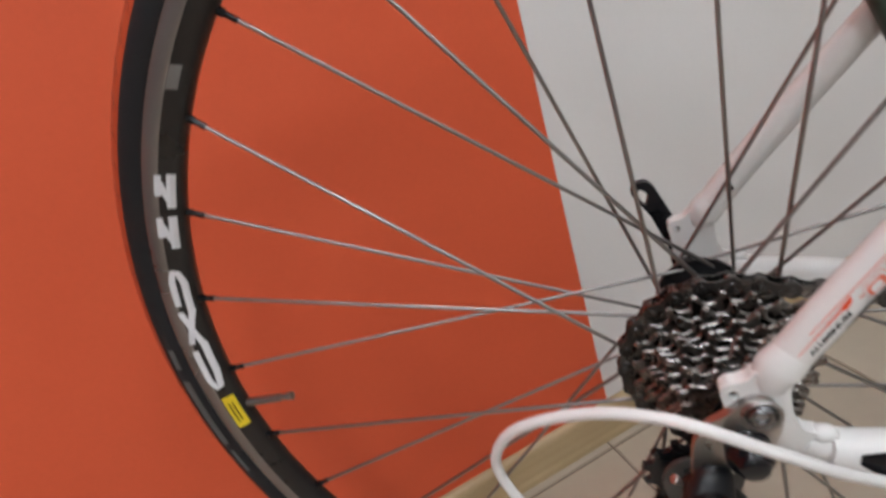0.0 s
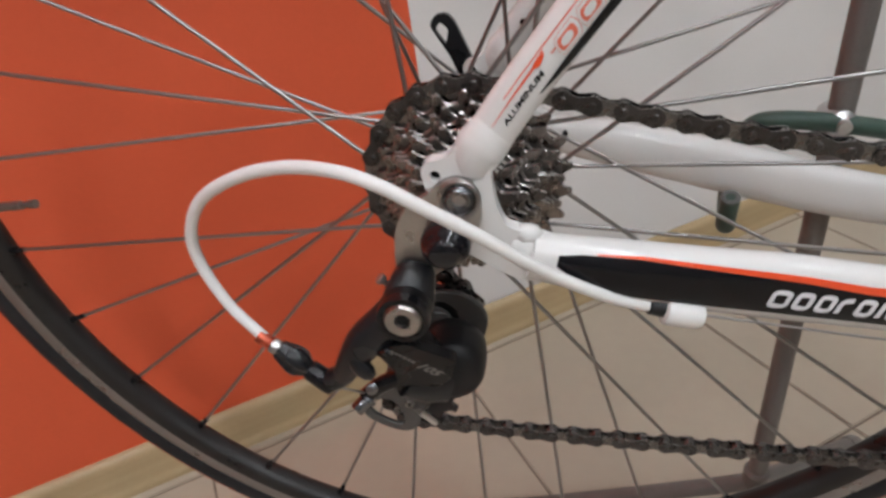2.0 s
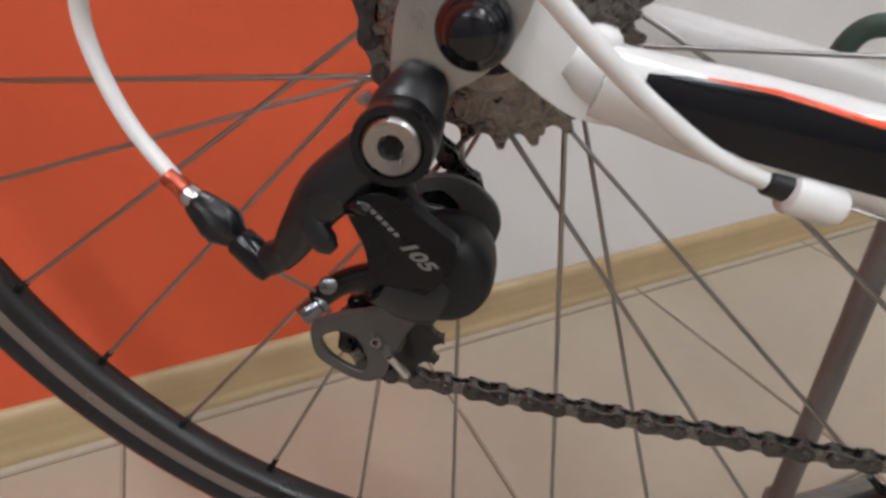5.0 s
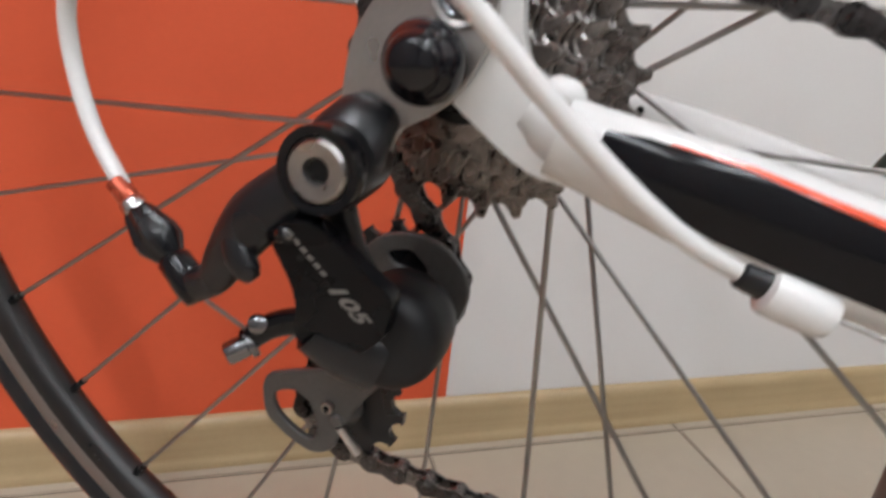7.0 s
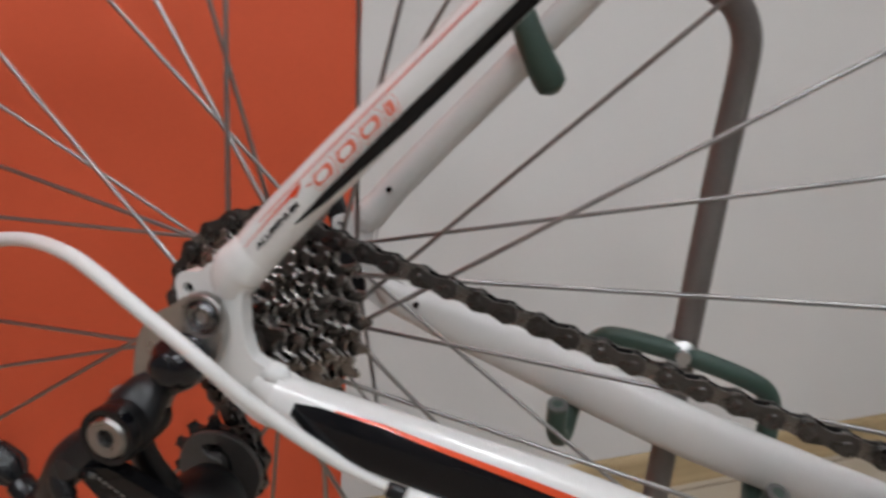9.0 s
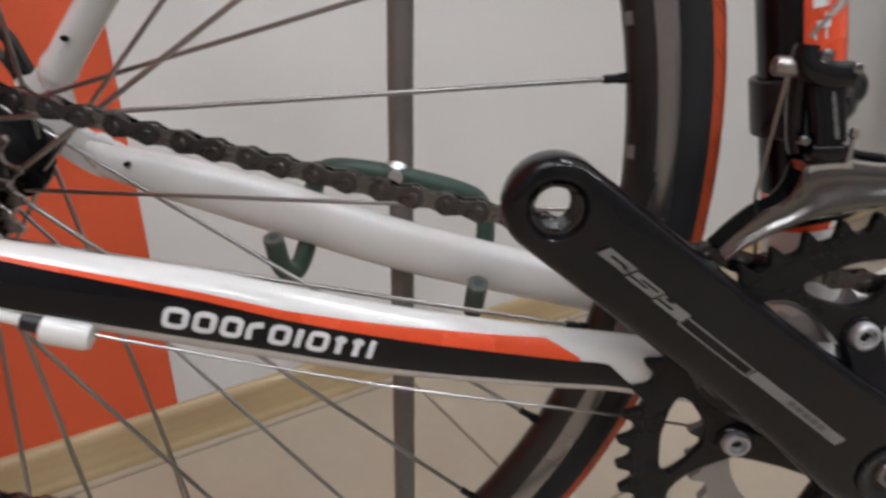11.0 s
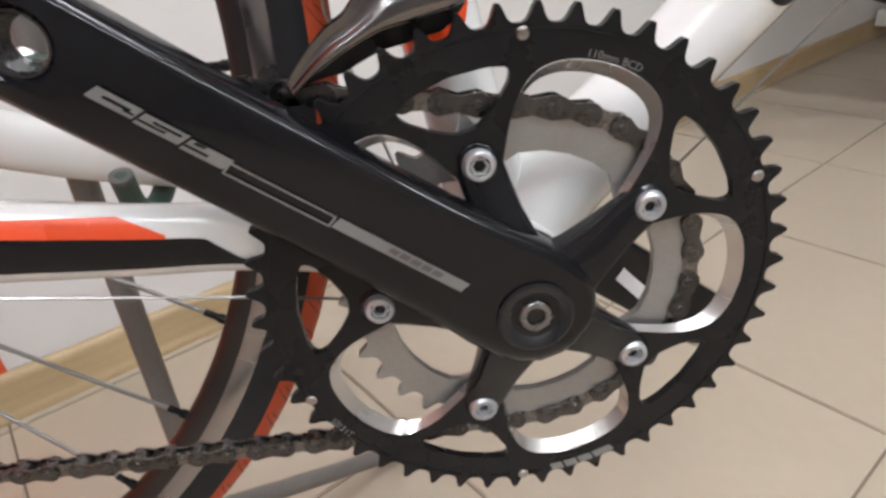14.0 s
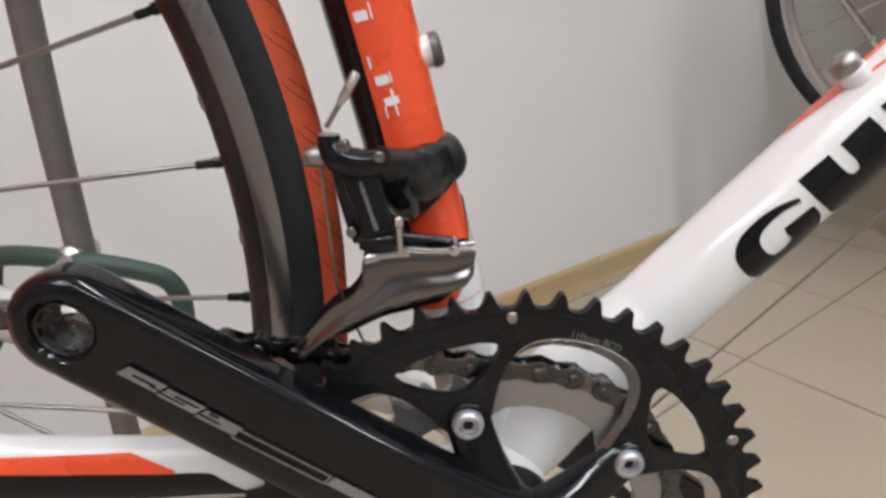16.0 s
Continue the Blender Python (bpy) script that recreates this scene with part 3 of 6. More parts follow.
part("boss_bolt", tube([V(0.3663, 0, 0.1100), V(0.3690, 0, 0.1108), V(0.3702, 0, 0.1112)], [0.0066, 0.0066, 0.0050], seg=18), CAGE_GREY, boss, "dark bolt head")

DT = [BB, V(0.4641, 0, 0.0006), V(0.5409, 0, 0.0889), V(0.6468, 0, 0.2107), V(0.7668, 0, 0.3487)]
DT_A = [0.0190, 0.0183, 0.0183, 0.0183, 0.0183]
part("down_tube", tube(spline(DT, 6), DT_A, seg=36, ref=(0, 1, 0)), WHITE, frame_ob, "large glossy white down tube with black bars")
DTS = spline(DT, 6)


def dt_place(s, v, lift=0.0004):
    return onto(DTS, DT_A, DT_A, s, v, lift)


def dt_net(edges, label, lift=0.0004, n=8):
    """A painted figure on the down tube between two lines of (length, height), filled across."""
    a, b = [spline([(s, v, 0) for s, v in e], 5) for e in edges]
    bm = bmesh.new()
    rows = [[bm.verts.new(dt_place(p.x + (q.x - p.x) * k / n, p.y + (q.y - p.y) * k / n, lift)) for k in range(n + 1)] for p, q in zip(a, b)]
    for p, q in zip(rows, rows[1:]):
        for k in range(n):
            bm.faces.new((p[k], p[k + 1], q[k + 1], q[k]))
    part("letter_bar", bm, BLACK_PAINT, frame_ob, label, smooth=True)


MARK = "large black shape of the maker's lettering"
dt_net([[(0.1702, 0.0060), (0.1630, 0.0088), (0.1540, 0.0102), (0.1440, 0.0092), (0.1378, 0.0045), (0.1366, -0.0030), (0.1385, -0.0095), (0.1440, -0.0150), (0.1530, -0.0170), (0.1630, -0.0160), (0.1700, -0.0125)],
        [(0.1700, 0.0040), (0.1630, 0.0058), (0.1560, 0.0060), (0.1510, 0.0050), (0.1484, 0.0025), (0.1478, -0.0010), (0.1484, -0.0045), (0.1505, -0.0070), (0.1545, -0.0076), (0.1580, -0.0064), (0.1588, -0.0050)]], MARK)
dt_net([[(0.1720, -0.0004), (0.1724, -0.0060), (0.1700, -0.0125)], [(0.1588, 0.0004), (0.1582, -0.0025), (0.1588, -0.0050)]], MARK, 0.0005)
for x in (0.0, 0.0385):
    dt_net([[(0.1888 + x, 0.0106), (0.1886 + x, 0.0060), (0.1888 + x, 0.0015), (0.1902 + x, -0.0014), (0.1930 + x, -0.0014), (0.1942 + x, 0.0015), (0.1942 + x, 0.0060), (0.1942 + x, 0.0106)],
            [(0.1746 + x, 0.0110), (0.1746 + x, 0.0040), (0.1752 + x, -0.0040), (0.1790 + x, -0.0130), (0.1980 + x, -0.0160), (0.2070 + x, -0.0080), (0.2080 + x, 0.0020), (0.2082 + x, 0.0112)]], MARK)
vs, fs = round_slab(0.2520, 0.2830, -0.0165, 0.0112, 0.05, 18, 12, 2.6)
part("letter_bar", laid(vs, fs, lambda u, v: dt_place(u, v, 0.0004)), BLACK_PAINT, frame_ob, MARK, smooth=True)
bm = bmesh.new()
rows = []
for i in range(13):
    s = 0.188 + 0.20 * i / 12
    rows.append([bm.verts.new(dt_place(s, v, 0.0004)) for v in (max(0.0215, 0.0335 - 0.30 * (s - 0.188)), 0.034, 0.038, 0.042, 0.046)])
for a, b in zip(rows, rows[1:]):
    for k in range(len(a) - 1):
        bm.faces.new((a[k], a[k + 1], b[k + 1], b[k]))
part("red_top", bm, RED, frame_ob, "orange-red upper side of the down tube")
n = V(-0.755, 0, 0.656)
o = V(0.5464, -0.001, 0.0952)
boss = part("bottle_boss", tube([o + n * 0.0170, o + n * 0.0228], 0.0062, seg=20), WHITE, frame_ob, "white bottle boss on the down tube", bevel=0.0006)
part("boss_bolt", tube([o + n * 0.0228, o + n * 0.0240, o + n * 0.0272, o + n * 0.0290, o + n * 0.0296], [0.0052, 0.0056, 0.0056, 0.0044, 0.0026], seg=20), BOLT_GREY, boss, "silver bolt head")

# smooth joints at the bottom bracket
part("joint", tube(spline([BB, V(0.4217, 0, -0.0464), V(0.4414, 0, -0.0238), V(0.4660, 0, 0.0028)], 4), [0.0205, 0.0200, 0.0192, 0.0184], [0.0310, 0.0275, 0.0225, 0.0184], 32, (0, 1, 0)), WHITE, frame_ob)
part("joint", tube([BB, BB.lerp(V(0.388, 0, -0.022), 0.5), V(0.388, 0, -0.022), ST[0].lerp(ST[-1], 0.1700)], [0.0205, 0.0182, 0.0160, 0.0159], seg=32), WHITE, frame_ob)
for y in (1, -1):
    part("joint", tube([V(0.372, 0.029 * y, -0.058), V(0.388, 0.024 * y, -0.063), BB + V(0, 0.016 * y, 0)], [0.0128, 0.0142, 0.017], seg=20), WHITE, frame_ob)
part("brake_bridge", tube([V(0.315, -0.038, -0.048), V(0.318, 0, -0.050), V(0.315, 0.038, -0.048)], 0.0065, seg=16), WHITE, frame_ob)

# rear dropouts
DROP = [(0.0003, 0.0381), (-0.0019, 0.0347), (-0.0060, 0.0330), (-0.0091, 0.0328), (-0.0118, 0.0305), (-0.0123, 0.0275), (-0.0108, 0.0226), (-0.0098, 0.0150),
        (-0.0090, 0.0060), (-0.0030, -0.0010), (0.0055, -0.0070), (0.0115, -0.0105), (0.0168, -0.0138), (0.0255, -0.0180), (0.0340, -0.0190), (0.0420, -0.0182), (0.0430, -0.0100),
        (0.0400, 0.0000), (0.0330, 0.0020), (0.0258, 0.0045), (0.0201, 0.0062), (0.0166, 0.0141), (0.0148, 0.0228), (0.0145, 0.0303), (0.0175, 0.0348), (0.0120, 0.0420)]
HOLE = arc(-0.0068, 0.0268, 0.0021, 0, 330, 11)
for side, name in ((-1, "near"), (1, "far")):
    ob = part("dropout", plate(rounded(DROP, 0.003, 3), [HOLE], side * 0.0685, side * 0.0755), WHITE, frame_ob, "white forged dropout with a threaded eyelet", bevel=0.0012)
    part("stay_socket", tube(spline([(0.0075, side * 0.0715, 0.0270), (0.0085, side * 0.0715, 0.0345), (0.0125, side * 0.0712, 0.0405), (0.0165, side * 0.0708, 0.0465)], 4),
                             [0.0060, 0.0086, 0.0097, 0.0092, 0.0078], [0.0052, 0.0068, 0.0078, 0.0073, 0.0060], seg=22, ref=(0, 1, 0)), WHITE, frame_ob)
    part("stay_socket", tube(spline([(0.0215, side * 0.0715, -0.0032), (0.0265, side * 0.0712, -0.0052), (0.0315, side * 0.0709, -0.0075), (0.0375, side * 0.0706, -0.0092)], 4),
                             [0.0060, 0.0082, 0.0090, 0.0082], [0.0052, 0.0070, 0.0074, 0.0066], seg=22, ref=(0, 1, 0)), WHITE, frame_ob)
    part("weld_bead", tube(spline([(0.0240, side * 0.0722, 0.0010), (0.0272, side * 0.0724, 0.0016), (0.0308, side * 0.0722, 0.0012), (0.0335, side * 0.0718, -0.0010)], 3), [0.0028, 0.0044, 0.0042, 0.0022], seg=16), WHITE, frame_ob)
# black plug in the eyelet stands for the shade inside it
part("eyelet_bore", lathe([(0.0, -0.0725), (0.0020, -0.0725), (0.0020, -0.0700), (0, -0.07)], (-0.0068, 0.0268), 16), BLACK_ALLOY, frame_ob)
# no holes are cut: black plugs paint in their shaded insides
for x, y, z in ((0.0212, 0.0605, 0.0543), (0.0475, 0.0595, -0.0075)):
    part("drain_hole", lathe([(0, y), (0.0016, y), (0.0016, y + 0.0025), (0, y + 0.0025)], (x, z), 12), BLACK_PAINT, frame_ob, "small black plug standing for a shaded drain hole")

# hanger, its bolt and the axle nut
HANG = [(-0.0113, 0.0195), (-0.0187, 0.0148), (-0.0232, 0.0048), (-0.0238, -0.0050), (-0.0235, -0.0180), (-0.0258, -0.0240), (-0.0220, -0.0315), (-0.0150, -0.0320),
        (-0.0105, -0.0260), (-0.0085, -0.0150), (0.0015, -0.0085), (0.0078, 0.0003), (0.0112, 0.0110), (0.0105, 0.0205), (0.0070, 0.0262), (0.0010, 0.0282), (-0.0045, 0.0258)]
hanger = part("derailleur_hanger", plate(rounded(HANG, 0.004, 3), (), -0.0800, -0.0758), HANGER, bike, "grey metal derailleur hanger", bevel=0.0008)
part("hanger_bolt", lathe([(0, -0.0780), (0.0027, -0.0780), (0.0028, -0.0819), (0.0044, -0.0823), (0.0050, -0.0817), (0.0055, -0.0820), (0.0062, -0.0808), (0.0062, -0.078)], (0.0027, 0.0196), 30),
     BOLT_DARK, hanger, "dark hexagon socket bolt")
# black disc paints the shade at the bottom of the socket
part("bolt_socket", lathe([(0, -0.0786), (0.0029, -0.0786)], (0.0027, 0.0196), 6), BLACK_ALLOY, hanger)
part("hanger_ring", lathe([(0.0063, -0.0798), (0.0066, -0.0808), (0.0078, -0.0812), (0.0083, -0.0806), (0.0084, -0.0798)], (0.0027, 0.0196), 36), BOLT_GREY, hanger)
axle = part("axle_nut", lathe([(0, -0.0946), (0.0044, -0.0944), (0.0058, -0.0934), (0.0066, -0.0916), (0.0076, -0.0900), (0.0090, -0.0884), (0.0098, -0.0862), (0.0097, -0.0830), (0.0086, -0.0812), (0.0092, -0.0806), (0.0092, -0.0795), (0, -0.0795)],
                             (-0.0022, 0.0028), 40), CAP_BLACK, bike, "glossy black rounded quick-release nut")
part("nut_bore", lathe([(0, -0.0935), (0.0008, -0.0936), (0.0010, -0.0943), (0.0014, -0.0944), (0.0016, -0.0938)], (-0.0022, 0.0028), 16), CAGE_GREY, axle)
LEVER = rounded([(-0.0075, 0.0010), (0.0045, 0.0045), (-0.0090, 0.0334), (-0.0185, 0.0525), (-0.0228, 0.0562), (-0.0292, 0.0552), (-0.0326, 0.0495), (-0.0207, 0.0319)], 0.004, 4)
LEVER_HOLE = rounded([(-0.0232, 0.0385), (-0.0214, 0.0472), (-0.0264, 0.0515), (-0.0294, 0.0468)], 0.0018, 3)
lever = part("release_lever", plate(LEVER, [LEVER_HOLE], 0.0785, 0.0840), BLACK_PLASTIC, bike, "black quick-release lever with a slot", bevel=0.0012)
part("lever_cam", lathe([(0, 0.0735), (0.0085, 0.0738), (0.0088, 0.0800), (0.0080, 0.0860), (0, 0.0868)], (-0.001, 0.001), 28), BLACK_PLASTIC, lever)

# ---- rear wheel ----
PHASE = 1.6


def ring(profile, seg=160):
    return lathe(profile, (0, 0), seg, closed=True)


wheel = part("rear_wheel", ring([(0.2960, -0.0045), (0.2950, 0.0), (0.2960, 0.0045), (0.2990, 0.0075), (0.3035, 0.0094), (0.3060, 0.0096), (0.3060, 0.0085), (0.3135, 0.0085), (0.3135, -0.0085), (0.3060, -0.0085),
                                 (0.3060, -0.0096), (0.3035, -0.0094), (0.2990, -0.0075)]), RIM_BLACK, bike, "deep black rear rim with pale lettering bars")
for s in (-1, 1):
    part("brake_track", ring([(0.3050, s * 0.0095), (0.3050, s * 0.0084), (0.3140, s * 0.0084), (0.3140, s * 0.0097), (0.3130, s * 0.0101), (0.3058, s * 0.0100)]), BRAKE, wheel, "machined grey brake track")
tyre_prof = [(0.3125, -0.0088), (0.3145, -0.0100), (0.3190, -0.0113), (0.3235, -0.0113), (0.3275, -0.0098)]
tyre_r = [(r, -y) for r, y in tyre_prof[::-1]]
part("tyre", ring([*tyre_prof, (0.3290, -0.0080), (0.3290, 0.0080), *tyre_r]), RUBBER, wheel, "black tyre sidewall")
tread = part("tyre_tread", ring([(0.3268, -0.0102), (0.3300, -0.0085), (0.3332, -0.0055), (0.3350, -0.0018), (0.3350, 0.0018), (0.3332, 0.0055), (0.3300, 0.0085), (0.3268, 0.0102), (0.3255, 0.0080), (0.3255, -0.0080)]),
             TREAD, wheel, "orange-red tyre tread with a fine cut pattern")


def polar(r, deg, y):
    return V(r * math.cos(radians(deg)), y, r * math.sin(radians(deg)))


# cuts in the tread: thin dark lines that cross one another
TREAD_LINE = [(0.3275, 0.0098), (0.3300, 0.0085), (0.3332, 0.0055), (0.3350, 0.0018), (0.3350, -0.0018), (0.3332, -0.0055), (0.3300, -0.0085)]
bm = bmesh.new()
for k in range(120):
    for turn, end in ((1, 7), (-1, 5)):
        rows = []
        for i, (r, y) in enumerate(TREAD_LINE[:end]):
            c = polar(r, 3.0 * k + turn * (0.75 * i - 2.2), turn * y)
            out = V(c.x / r, c.y / 0.02, c.z / r).normalized() * 0.0002
            rows.append([bm.verts.new(c + out + V(-c.z / r, 0, c.x / r) * e) for e in (-0.0003, 0.0003)])
        for p, q in zip(rows, rows[1:]):
            bm.faces.new((p[0], p[1], q[1], q[0]))
tagged(part("tread_pattern", bm, RUBBER, wheel, "fine dark cuts in the tread", smooth=False), kind="stuff")


def rim_bars(name, items, mat, label, r_face=None):
    """Flat figures on the rim's or tyre's near side: angle from, to, radius from, to, slant."""
    for a0, a1, r0, r1, skew in items:
        bm = bmesh.new()
        n = max(2, int(abs(a1 - a0) / 0.8))
        rows = []
        for i in range(n + 1):
            a = a0 + (a1 - a0) * i / n
            rows.append([bm.verts.new(polar(r0 + (r1 - r0) * j / 3, a + skew * (j / 3 - 0.5), r_face(r0 + (r1 - r0) * j / 3))) for j in range(4)])
        for p, q in zip(rows, rows[1:]):
            for j in range(3):
                bm.faces.new((p[j], p[j + 1], q[j + 1], q[j]))
        part(name, bm, mat, wheel, label, smooth=False)


def rim_y(r):
    return -(0.0045 + (r - 0.2960) / 0.0030 * 0.0030 if r < 0.2990 else 0.0075 + (r - 0.2990) / 0.0045 * 0.0019) - 0.0003


def tyre_y(r):
    return -0.0113 - 0.0006


def rim_ribbon(line, width, mat, label, lift=0.0):
    """A band of even width on the rim's near side, along a line of (angle, radius)."""
    flat = [Vector((radians(a) * 0.30, r)) for a, r in line]
    fine = []
    for p, q in zip(flat, flat[1:]):
        n = max(2, int((q - p).length / 0.002))
        fine += [p.lerp(q, k / n) for k in range(n)]
    fine.append(flat[-1])
    bm = bmesh.new()
    rows = []
    for k, p in enumerate(fine):
        d = (fine[min(k + 1, len(fine) - 1)] - fine[max(k - 1, 0)]).normalized()
        side = Vector((-d.y, d.x)) * (width / 2)
        rows.append([])
        for q in (p - side, p, p + side):
            rows[-1].append(bm.verts.new(polar(q.y, math.degrees(q.x / 0.30), rim_y(q.y) - lift)))
    for p, q in zip(rows, rows[1:]):
        for j in range(2):
            bm.faces.new((p[j], p[j + 1], q[j + 1], q[j]))
    part("letter_bar", bm, mat, wheel, label, smooth=False)


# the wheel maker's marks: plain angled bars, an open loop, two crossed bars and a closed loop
for a in (154.0, 159.0):
    rim_ribbon([(a, 0.2990), (a + 4.0, 0.2990)], 0.0038, WHITE_DECAL, "white bar of the wheel maker's mark")
    rim_ribbon([(a + 3.6, 0.2985), (a + 1.0, 0.3045)], 0.0033, WHITE_DECAL, "", 0.0001)
    rim_ribbon([(a + 0.2, 0.3048), (a + 2.6, 0.3048)], 0.0032, WHITE_DECAL, "", 0.0002)
rim_ribbon([(171.6, 0.2988), (167.6, 0.2986), (166.2, 0.3005), (166.0, 0.3030), (167.2, 0.3044), (170.6, 0.3044)], 0.0033, WHITE_DECAL, "white open loop of the wheel maker's mark")
rim_ribbon([(171.2, 0.2982), (176.0, 0.3046)], 0.0034, WHITE_DECAL, "", 0.0001)
rim_ribbon([(171.4, 0.3046), (176.2, 0.2986)], 0.0033, WHITE_DECAL, "", 0.0002)
rim_ribbon([(176.0, 0.2984), (180.4, 0.2982), (182.6, 0.2996), (182.9, 0.3022), (181.6, 0.3042), (177.0, 0.3044)], 0.0034, WHITE_DECAL, "white closed loop of the wheel maker's mark", 0.0003)
rim_bars("figure_bar", [(142.4, 144.9, 0.2995, 0.3045, 0.3)], GREY_DECAL, "small grey label bar on the rim", rim_y)
rim_bars("yellow_label", [(184.6, 189.6, 0.2968, 0.3040, 0.0)], YELLOW, "yellow label on the rim", rim_y)
rim_bars("label_bar", [(185.6, 188.6, 0.2988, 0.2995, 0.0), (185.6, 188.8, 0.3010, 0.3018, 0.0)], BLACK_PAINT, "", lambda r: rim_y(r) - 0.0002)
rim_bars("tyre_label", [(176.6, 179.4, 0.3185, 0.3222, 0), (181.2, 191.5, 0.3180, 0.3226, 0), (192.6, 196.4, 0.3188, 0.3218, 0)], TYRE_LABEL,
         "worn grey label bar on the tyre", tyre_y)
rim_bars("figure_bar", [(6.5, 7.6, 0.2950, 0.2975, 0), (16.8, 17.8, 0.2950, 0.2975, 0), (-2.0, -1.2, 0.295, 0.298, 0)], GREY_DECAL, "", rim_y)
part("valve", add(tube([polar(0.2960, 187.2, 0), polar(0.2700, 187.2, 0)], 0.0027, seg=14), add(tube([polar(0.2700, 187.2, 0), polar(0.2640, 187.2, 0)], 0.0019, seg=12),
     tube([polar(0.2640, 187.2, 0), polar(0.2600, 187.2, 0)], 0.0026, seg=12))), STEEL, wheel, "silver valve stem")

# hub
part("hub", lathe([(0.0060, -0.066), (0.0085, -0.066), (0.0095, -0.0620), (0.0150, -0.0600), (0.0165, -0.0200), (0.0255, -0.0195), (0.0255, -0.0165), (0.0160, -0.0140), (0.0130, -0.0060),
                   (0.0125, 0.0200), (0.0150, 0.0330), (0.0240, 0.0355), (0.0240, 0.0385), (0.0140, 0.0400), (0.0120, 0.0560), (0.0095, 0.0650), (0.0060, 0.066)], (0, 0), 40), BLACK_ALLOY, wheel, "black rear hub")
part("spoke_guard", lathe([(0.0300, -0.0178), (0.0320, -0.0182), (0.0320, -0.0168), (0.0300, -0.0164)], (0, 0), 48, closed=True), BLACK_PLASTIC, wheel)

# spokes: 32, laced three-cross; mesh shared, one object a spoke
SPOKES = []
for k in range(32):
    a = PHASE + 11.25 * k
    side, sign = ((1, -1), (-1, 1), (1, 1), (-1, -1))[k % 4]
    y, r = (-0.0180, 0.0228) if side < 0 else (0.0370, 0.0205)
    y += (0.0016 if (k // 2) % 2 else -0.0016)
    p, q = polar(0.2950, a, 0.0012 * side), polar(r, a + sign * 67.5, y)
    SPOKES.append((p, q))
unit = finish(tube([V(0, 0, 0), V(0, 0, 1)], 0.0011, seg=10), "spoke", STEEL)
nip = bmesh.new()
add(nip, tube([V(0, 0, -0.003), V(0, 0, 0.003)], 0.0023, seg=10))
add(nip, tube([V(0, 0, 0.003), V(0, 0, 0.0098)], 0.00180, seg=6))
nipple = finish(nip, "nipple", BLACK_ALLOY)
for p, q in SPOKES:
    d = q - p
    turn = d.to_track_quat("Z", "Y").to_matrix().to_4x4()
    repeat("spoke", unit, wheel, Matrix.Translation(p) @ turn @ Matrix.Diagonal((1, 1, d.length, 1)))
    repeat("nipple", nipple, wheel, Matrix.Translation(p) @ turn)


# ---- cassette ----
def sprocket(n, root, tip, holes=(), inner=0.016, y0=0.0, y1=0.0018, centre=(0, 0), turn=0.0, top=0.14):
    """A toothed plate: n teeth, the roots and tips at those radii."""
    out = []
    for k in range(n):
        for f, h in ((-0.5, 0.0), (-0.37, 0.02), (-0.27, 0.13), (-0.19, 0.38), (-0.12, 0.74), (-top / 2, 1.0), (top / 2, 1.0), (0.12, 0.74), (0.19, 0.38), (0.27, 0.13), (0.37, 0.02)):
            r = root + (tip - root) * h
            a = radians(turn + 360 * (k + f) / n)
            out.append((centre[0] + r * math.cos(a), centre[1] + r * math.sin(a)))
    loops = list(holes)
    if inner:
        loops.append(arc(centre[0], centre[1], inner, 0, 345, 23))
    return plate(out, loops, y0, y1)


def edged(bm):
    """Gives the rim of a flat plate its second, paler material, for wear and glints."""
    for f in bm.faces:
        f.normal_update()
        f.material_index = 0 if abs(f.normal.y) > 0.6 else 1
    return bm


def cog(n, root, tip, holes, inner, y0, turn):
    """A sprocket with a chamfer, paler for wear and glints, on the near edge of its teeth; a few teeth are cut low or
    leaning for the gear change.
    """
    lot = random.Random(n)
    cut = [lot.choice((1, 1, 1, 0.96, 0.92, 0.80)) for _ in range(n)]
    lean = [lot.choice((0, 0, 0.03, -0.04, 0.05)) for _ in range(n)]

    def outline(less):
        out = []
        for k in range(n):
            for f, h in ((-0.5, 0.0), (-0.35, 0.03), (-0.26, 0.18), (-0.19, 0.45), (-0.13, 0.82), (-0.08, 1.0), (0.08, 1.0), (0.13, 0.82), (0.19, 0.45), (0.26, 0.18), (0.35, 0.03)):
                r, a = root + (tip - root) * h * cut[k] - less, radians(turn + 360 * (k + (f + lean[k] * h) * (1 - 60 * less)) / n)
                out.append((r * math.cos(a), r * math.sin(a)))
        return out

    bm = bmesh.new()
    rings = [[bm.verts.new((x, y, z)) for x, z in outline(less)] for y, less in ((y0, 0.0), (y0 - 0.0010, 0.0), (y0 - 0.0018, 0.0008))]
    for p, q in zip(rings, rings[1:]):
        for k in range(len(p)):
            j = (k + 1) % len(p)
            bm.faces.new((p[k], p[j], q[j], q[k])).material_index = 1
    for y, outer in ((y0, rings[0]), (y0 - 0.0018, rings[-1])):
        edges = [bm.edges.get((u, v)) for u, v in zip(outer, outer[1:] + outer[:1])]
        for lp in [*holes, arc(0, 0, inner, 0, 345, 23)]:
            vs = [bm.verts.new((x, y, z)) for x, z in lp]
            edges += [bm.edges.new((u, v)) for u, v in zip(vs, vs[1:] + vs[:1])]
        bmesh.ops.triangle_fill(bm, use_beauty=True, use_dissolve=False, edges=edges, normal=(0, -1, 0))
    return bm


def pitch_radius(n):
    return 0.0127 / (2 * math.sin(math.pi / n))


